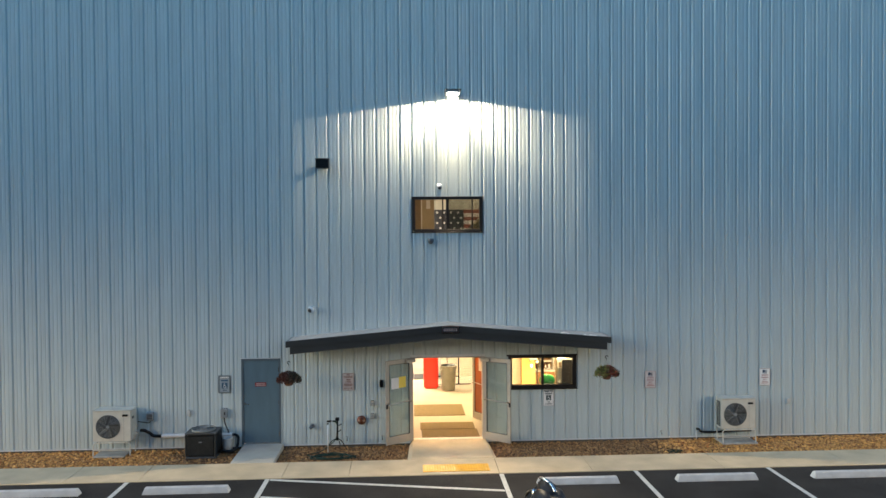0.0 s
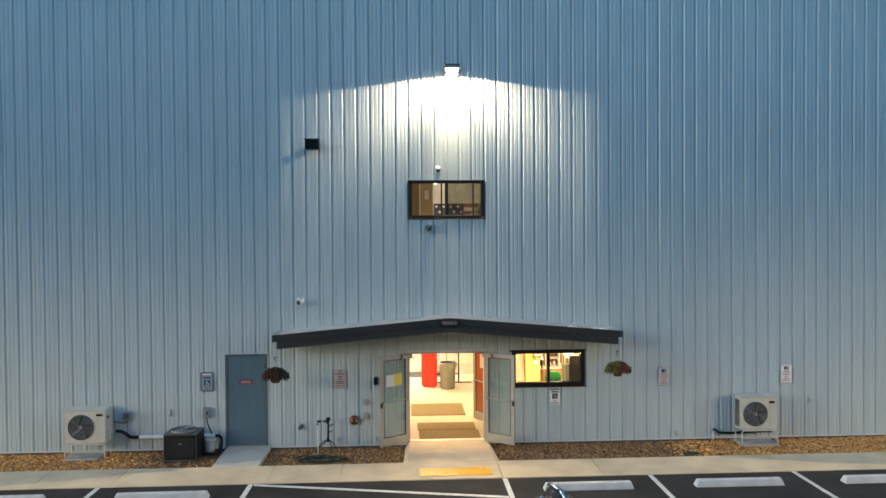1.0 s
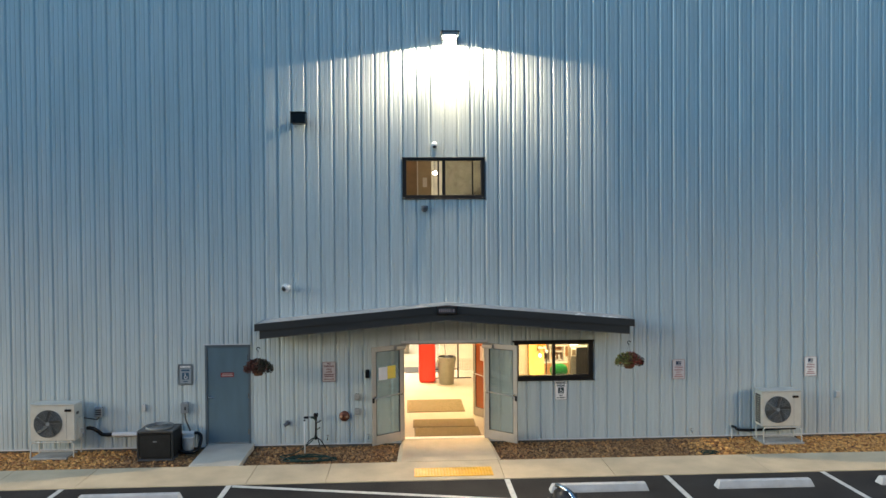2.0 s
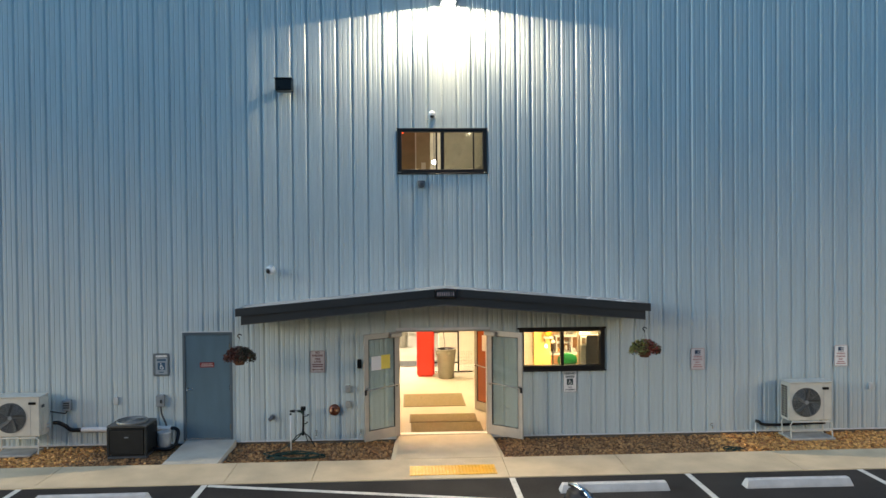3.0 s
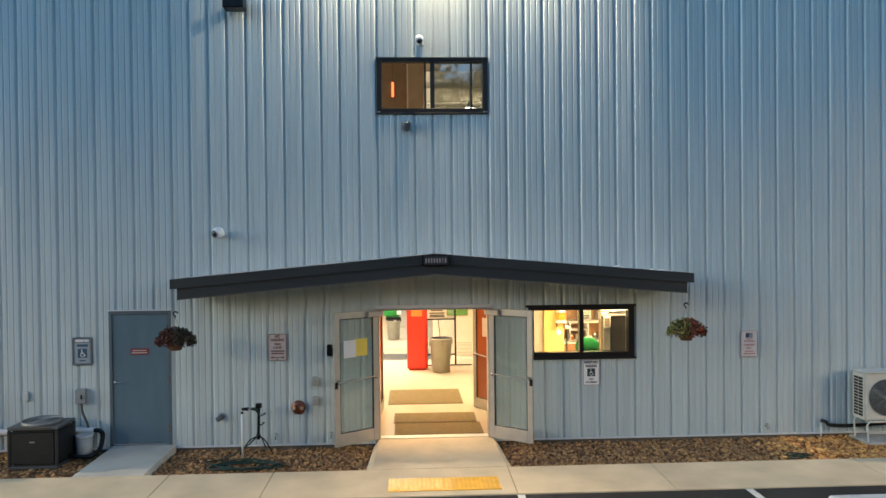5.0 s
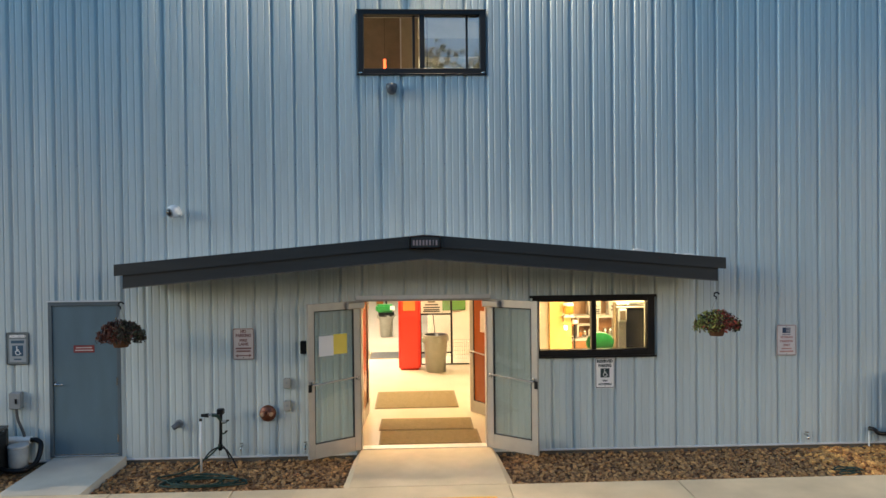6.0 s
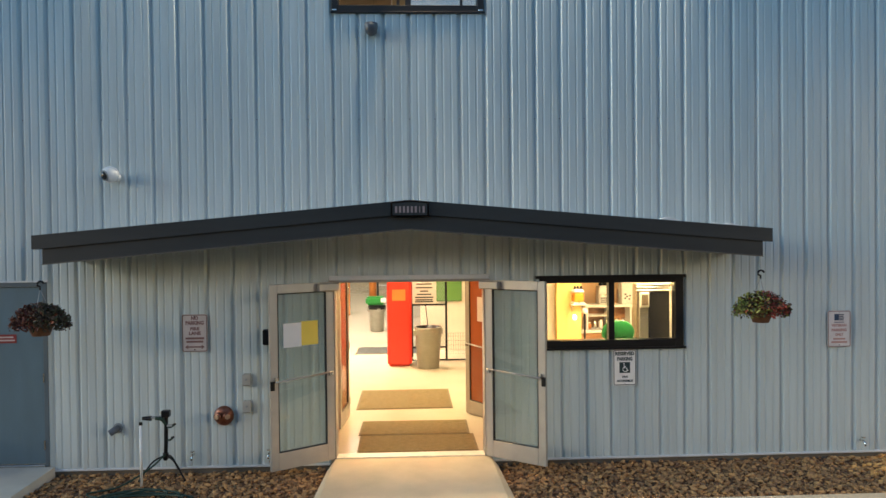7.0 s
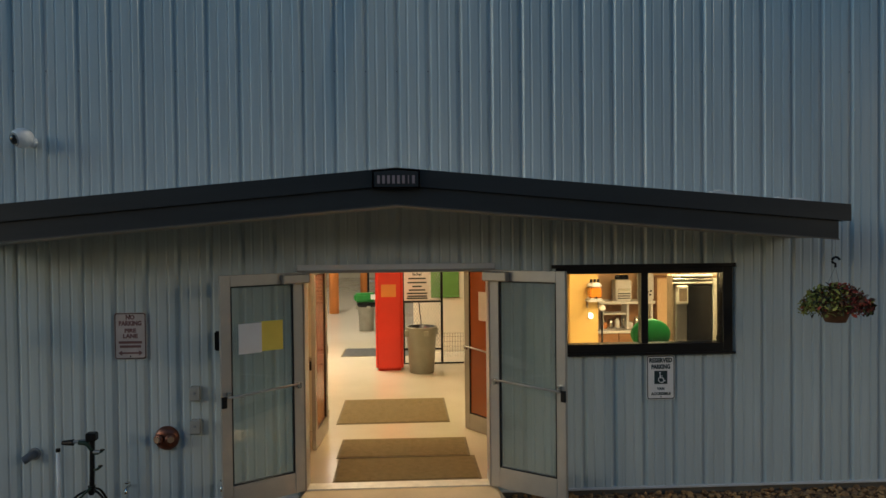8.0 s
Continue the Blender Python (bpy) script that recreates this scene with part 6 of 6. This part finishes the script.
def flag():
    t = thing("flag", "large striped flag with white stars hanging in the hall", "flag", (0.61, 26.0, 3.95))
    part("canton", box(0, 1.86, -0.02, 0.0, 1.35, 3.0), M_NAVY, t)
    for i in range(5):
        for j in range(4):
            x, z = 0.18 + 0.44 * j + (0.20 if i % 2 else 0), 1.5 + 0.33 * i
            pts = [(x + (0.11 if k % 2 == 0 else 0.045) * math.sin(k * math.pi / 5), z + (0.11 if k % 2 == 0 else 0.045) * math.cos(k * math.pi / 5)) for k in range(10)]
            part("star", prism(pts, -0.026, -0.021), M_PAPERW, t)
    for k in range(13):
        z = 3.0 - 0.231 * (k + 1)
        part("stripe", box(1.86 if k < 7 else 0.0, 5.0, -0.02, 0.0, z, z + 0.231), M_STRIPE if k % 2 == 0 else M_PAPERW, t)
    for x in (0.05, 4.95):
        part("cord", tube([(x, -0.01, 2.98), (x, -0.01, 9.24)], 0.012, 6), M_GREYBOX, t)
    return t


flag()


# ---- unseen poles of the added lot lamps ----
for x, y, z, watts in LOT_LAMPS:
    t = thing("lot_lamp", "unseen added pole with a lit full-cutoff head", "lamp", (x, y, -0.085), group="lot lamps")
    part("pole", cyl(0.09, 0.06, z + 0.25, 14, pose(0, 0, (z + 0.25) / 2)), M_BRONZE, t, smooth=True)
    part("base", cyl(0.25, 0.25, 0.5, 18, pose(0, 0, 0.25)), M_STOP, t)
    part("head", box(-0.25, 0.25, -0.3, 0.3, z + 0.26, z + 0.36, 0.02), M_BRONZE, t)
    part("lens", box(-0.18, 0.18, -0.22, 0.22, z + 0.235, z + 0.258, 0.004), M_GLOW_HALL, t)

# ---- trees across the lot, behind the camera; the row is widened to block low sky ----
def tree(at, h, seed):
    rnd = random.Random(seed)
    t = thing("tree", "broad leafy tree across the parking lot, screening low sky", "tree", at, group="lot trees")
    bm = tube([(0, 0, 0), (0.1, 0, h * 0.3), (0.0, 0.1, h * 0.7)], 0.028 * h, 8)
    for _ in range(7):
        a, z = rnd.uniform(0, 6.28), h * rnd.uniform(0.3, 0.6)
        r = h * rnd.uniform(0.2, 0.32)
        tube([(0.05, 0.05, z), (r * 0.5 * math.cos(a), r * 0.5 * math.sin(a), z + h * 0.08), (r * math.cos(a), r * math.sin(a), z + h * 0.2)], 0.010 * h, 6, bm)
    part("trunk", bm, M_BARK, t)
    vs, fs = [], []
    clumps = [(Vector((rnd.gauss(0, 0.16) * h, rnd.gauss(0, 0.16) * h, h * rnd.uniform(0.12, 0.95))), h * rnd.uniform(0.08, 0.15)) for _ in range(34)]
    for _ in range(9000):
        c, r = rnd.choice(clumps)
        p = c + Vector((rnd.gauss(0, 1), rnd.gauss(0, 1), rnd.gauss(0, 0.8))) * r * 0.55
        q = Euler((rnd.uniform(0, 6), rnd.uniform(0, 6), rnd.uniform(0, 6))).to_matrix()
        s = h * rnd.uniform(0.014, 0.026)
        k = len(vs)
        vs += [p + q @ Vector(v) * s for v in ((-1, 0, 0), (0, -0.6, 0.2), (1, 0, 0), (0, 0.6, 0.2))]
        fs.append((k, k + 1, k + 2, k + 3))
    me = bpy.data.meshes.new("crown")
    me.from_pydata(vs, [], fs)
    me.materials.append(M_TREE)
    crown = new("crown", me)
    crown.parent = t
    tagged(crown, kind="stuff")


rnd = random.Random(8)
# the outer trees are unseen, added to keep low sky light off the wall
for i in range(28):
    tree((-72 + 5.5 * i + rnd.uniform(-2, 2), -54 + rnd.uniform(-5, 5), -0.085), rnd.uniform(16, 20), 40 + i)
tree((7.5, -57, -0.085), 21, 60)

# ---- river stones along the wall ----
gravel = thing("gravel", "loose brown river stones along the wall", "gravel", kind="stuff")
ICO = bmesh.new()
bmesh.ops.create_icosphere(ICO, subdivisions=1, radius=1)
ICO_V = np.array([v.co[:] for v in ICO.verts])
ICO_F = np.array([[v.index for v in f.verts] for f in ICO.faces])
ICO.free()
rng = np.random.default_rng(5)
BEDS = [(-14.5, -5.26), (-4.20, -1.045), (1.095, 14.5)]


def stone_shape(s):
    """Rounded, flattened, uneven pebble."""
    k = ICO_V * (1 + rng.uniform(-0.36, 0.36, (len(ICO_V), 1)))
    k = k * np.array([s * rng.uniform(0.9, 1.5), s * rng.uniform(0.7, 1.1), s * rng.uniform(0.3, 0.7)])
    a, b = rng.uniform(0, 6.28), rng.normal(0, 0.45)
    ca, sa, cb, sb = math.cos(a), math.sin(a), math.cos(b), math.sin(b)
    k = k @ np.array([[1, 0, 0], [0, cb, -sb], [0, sb, cb]]).T
    return k @ np.array([[ca, -sa, 0], [sa, ca, 0], [0, 0, 1]]).T


heaps = {"stones": ([], []), "golden_stones": ([], [])}
for xa, xb in BEDS:
    for _ in range(int((xb - xa) * 1.41 * 960)):
        x, y = rng.uniform(xa, xb), rng.uniform(-1.425, -0.02)
        if (-8.74 < x < -8.05 or 7.05 < x < 7.90) and -0.57 < y < -0.10 or -6.46 < x < -5.73 and -0.84 < y < -0.26:
            continue
        s = 0.010 + 0.022 * rng.random() ** 1.6
        # brighter stones lie beyond the shadow that the canopy casts from the lamp
        edge = rng.normal(0, 0.22) + 0.3 * y
        lamplit = x > 5.75 + edge or x < -6.75 + edge
        vs, fs = heaps["golden_stones" if lamplit else "stones"]
        fs.append(ICO_F + len(vs) * len(ICO_V))
        vs.append(stone_shape(s * 1.15 if lamplit else s) + np.array([x, y, -0.139 + s * rng.uniform(0.1, 1.1)]))
for name, mat in (("stones", M_STONES), ("golden_stones", M_STONES_LIT)):
    me = bpy.data.meshes.new(name)
    me.from_pydata(np.concatenate(heaps[name][0]).tolist(), [], np.concatenate(heaps[name][1]).tolist())
    me.materials.append(mat)
    rest = new(name, me)
    rest.parent = gravel
    tagged(rest, kind="stuff")
shapes = []
for k in range(12):
    me = bpy.data.meshes.new("stone")
    me.from_pydata(stone_shape(0.028).tolist(), [], ICO_F.tolist())
    me.materials.append(M_STONE)
    shapes.append(me)
for k in range(300):
    x = rng.uniform(1.05, 4.2) if k % 2 else rng.uniform(-3.4, -1.0)
    ob = new("stone", shapes[k % 12])
    ob.parent = gravel
    ob.matrix_basis = pose(x, rng.uniform(-1.40, -0.55), -0.112, 0, 0, rng.uniform(0, 360))
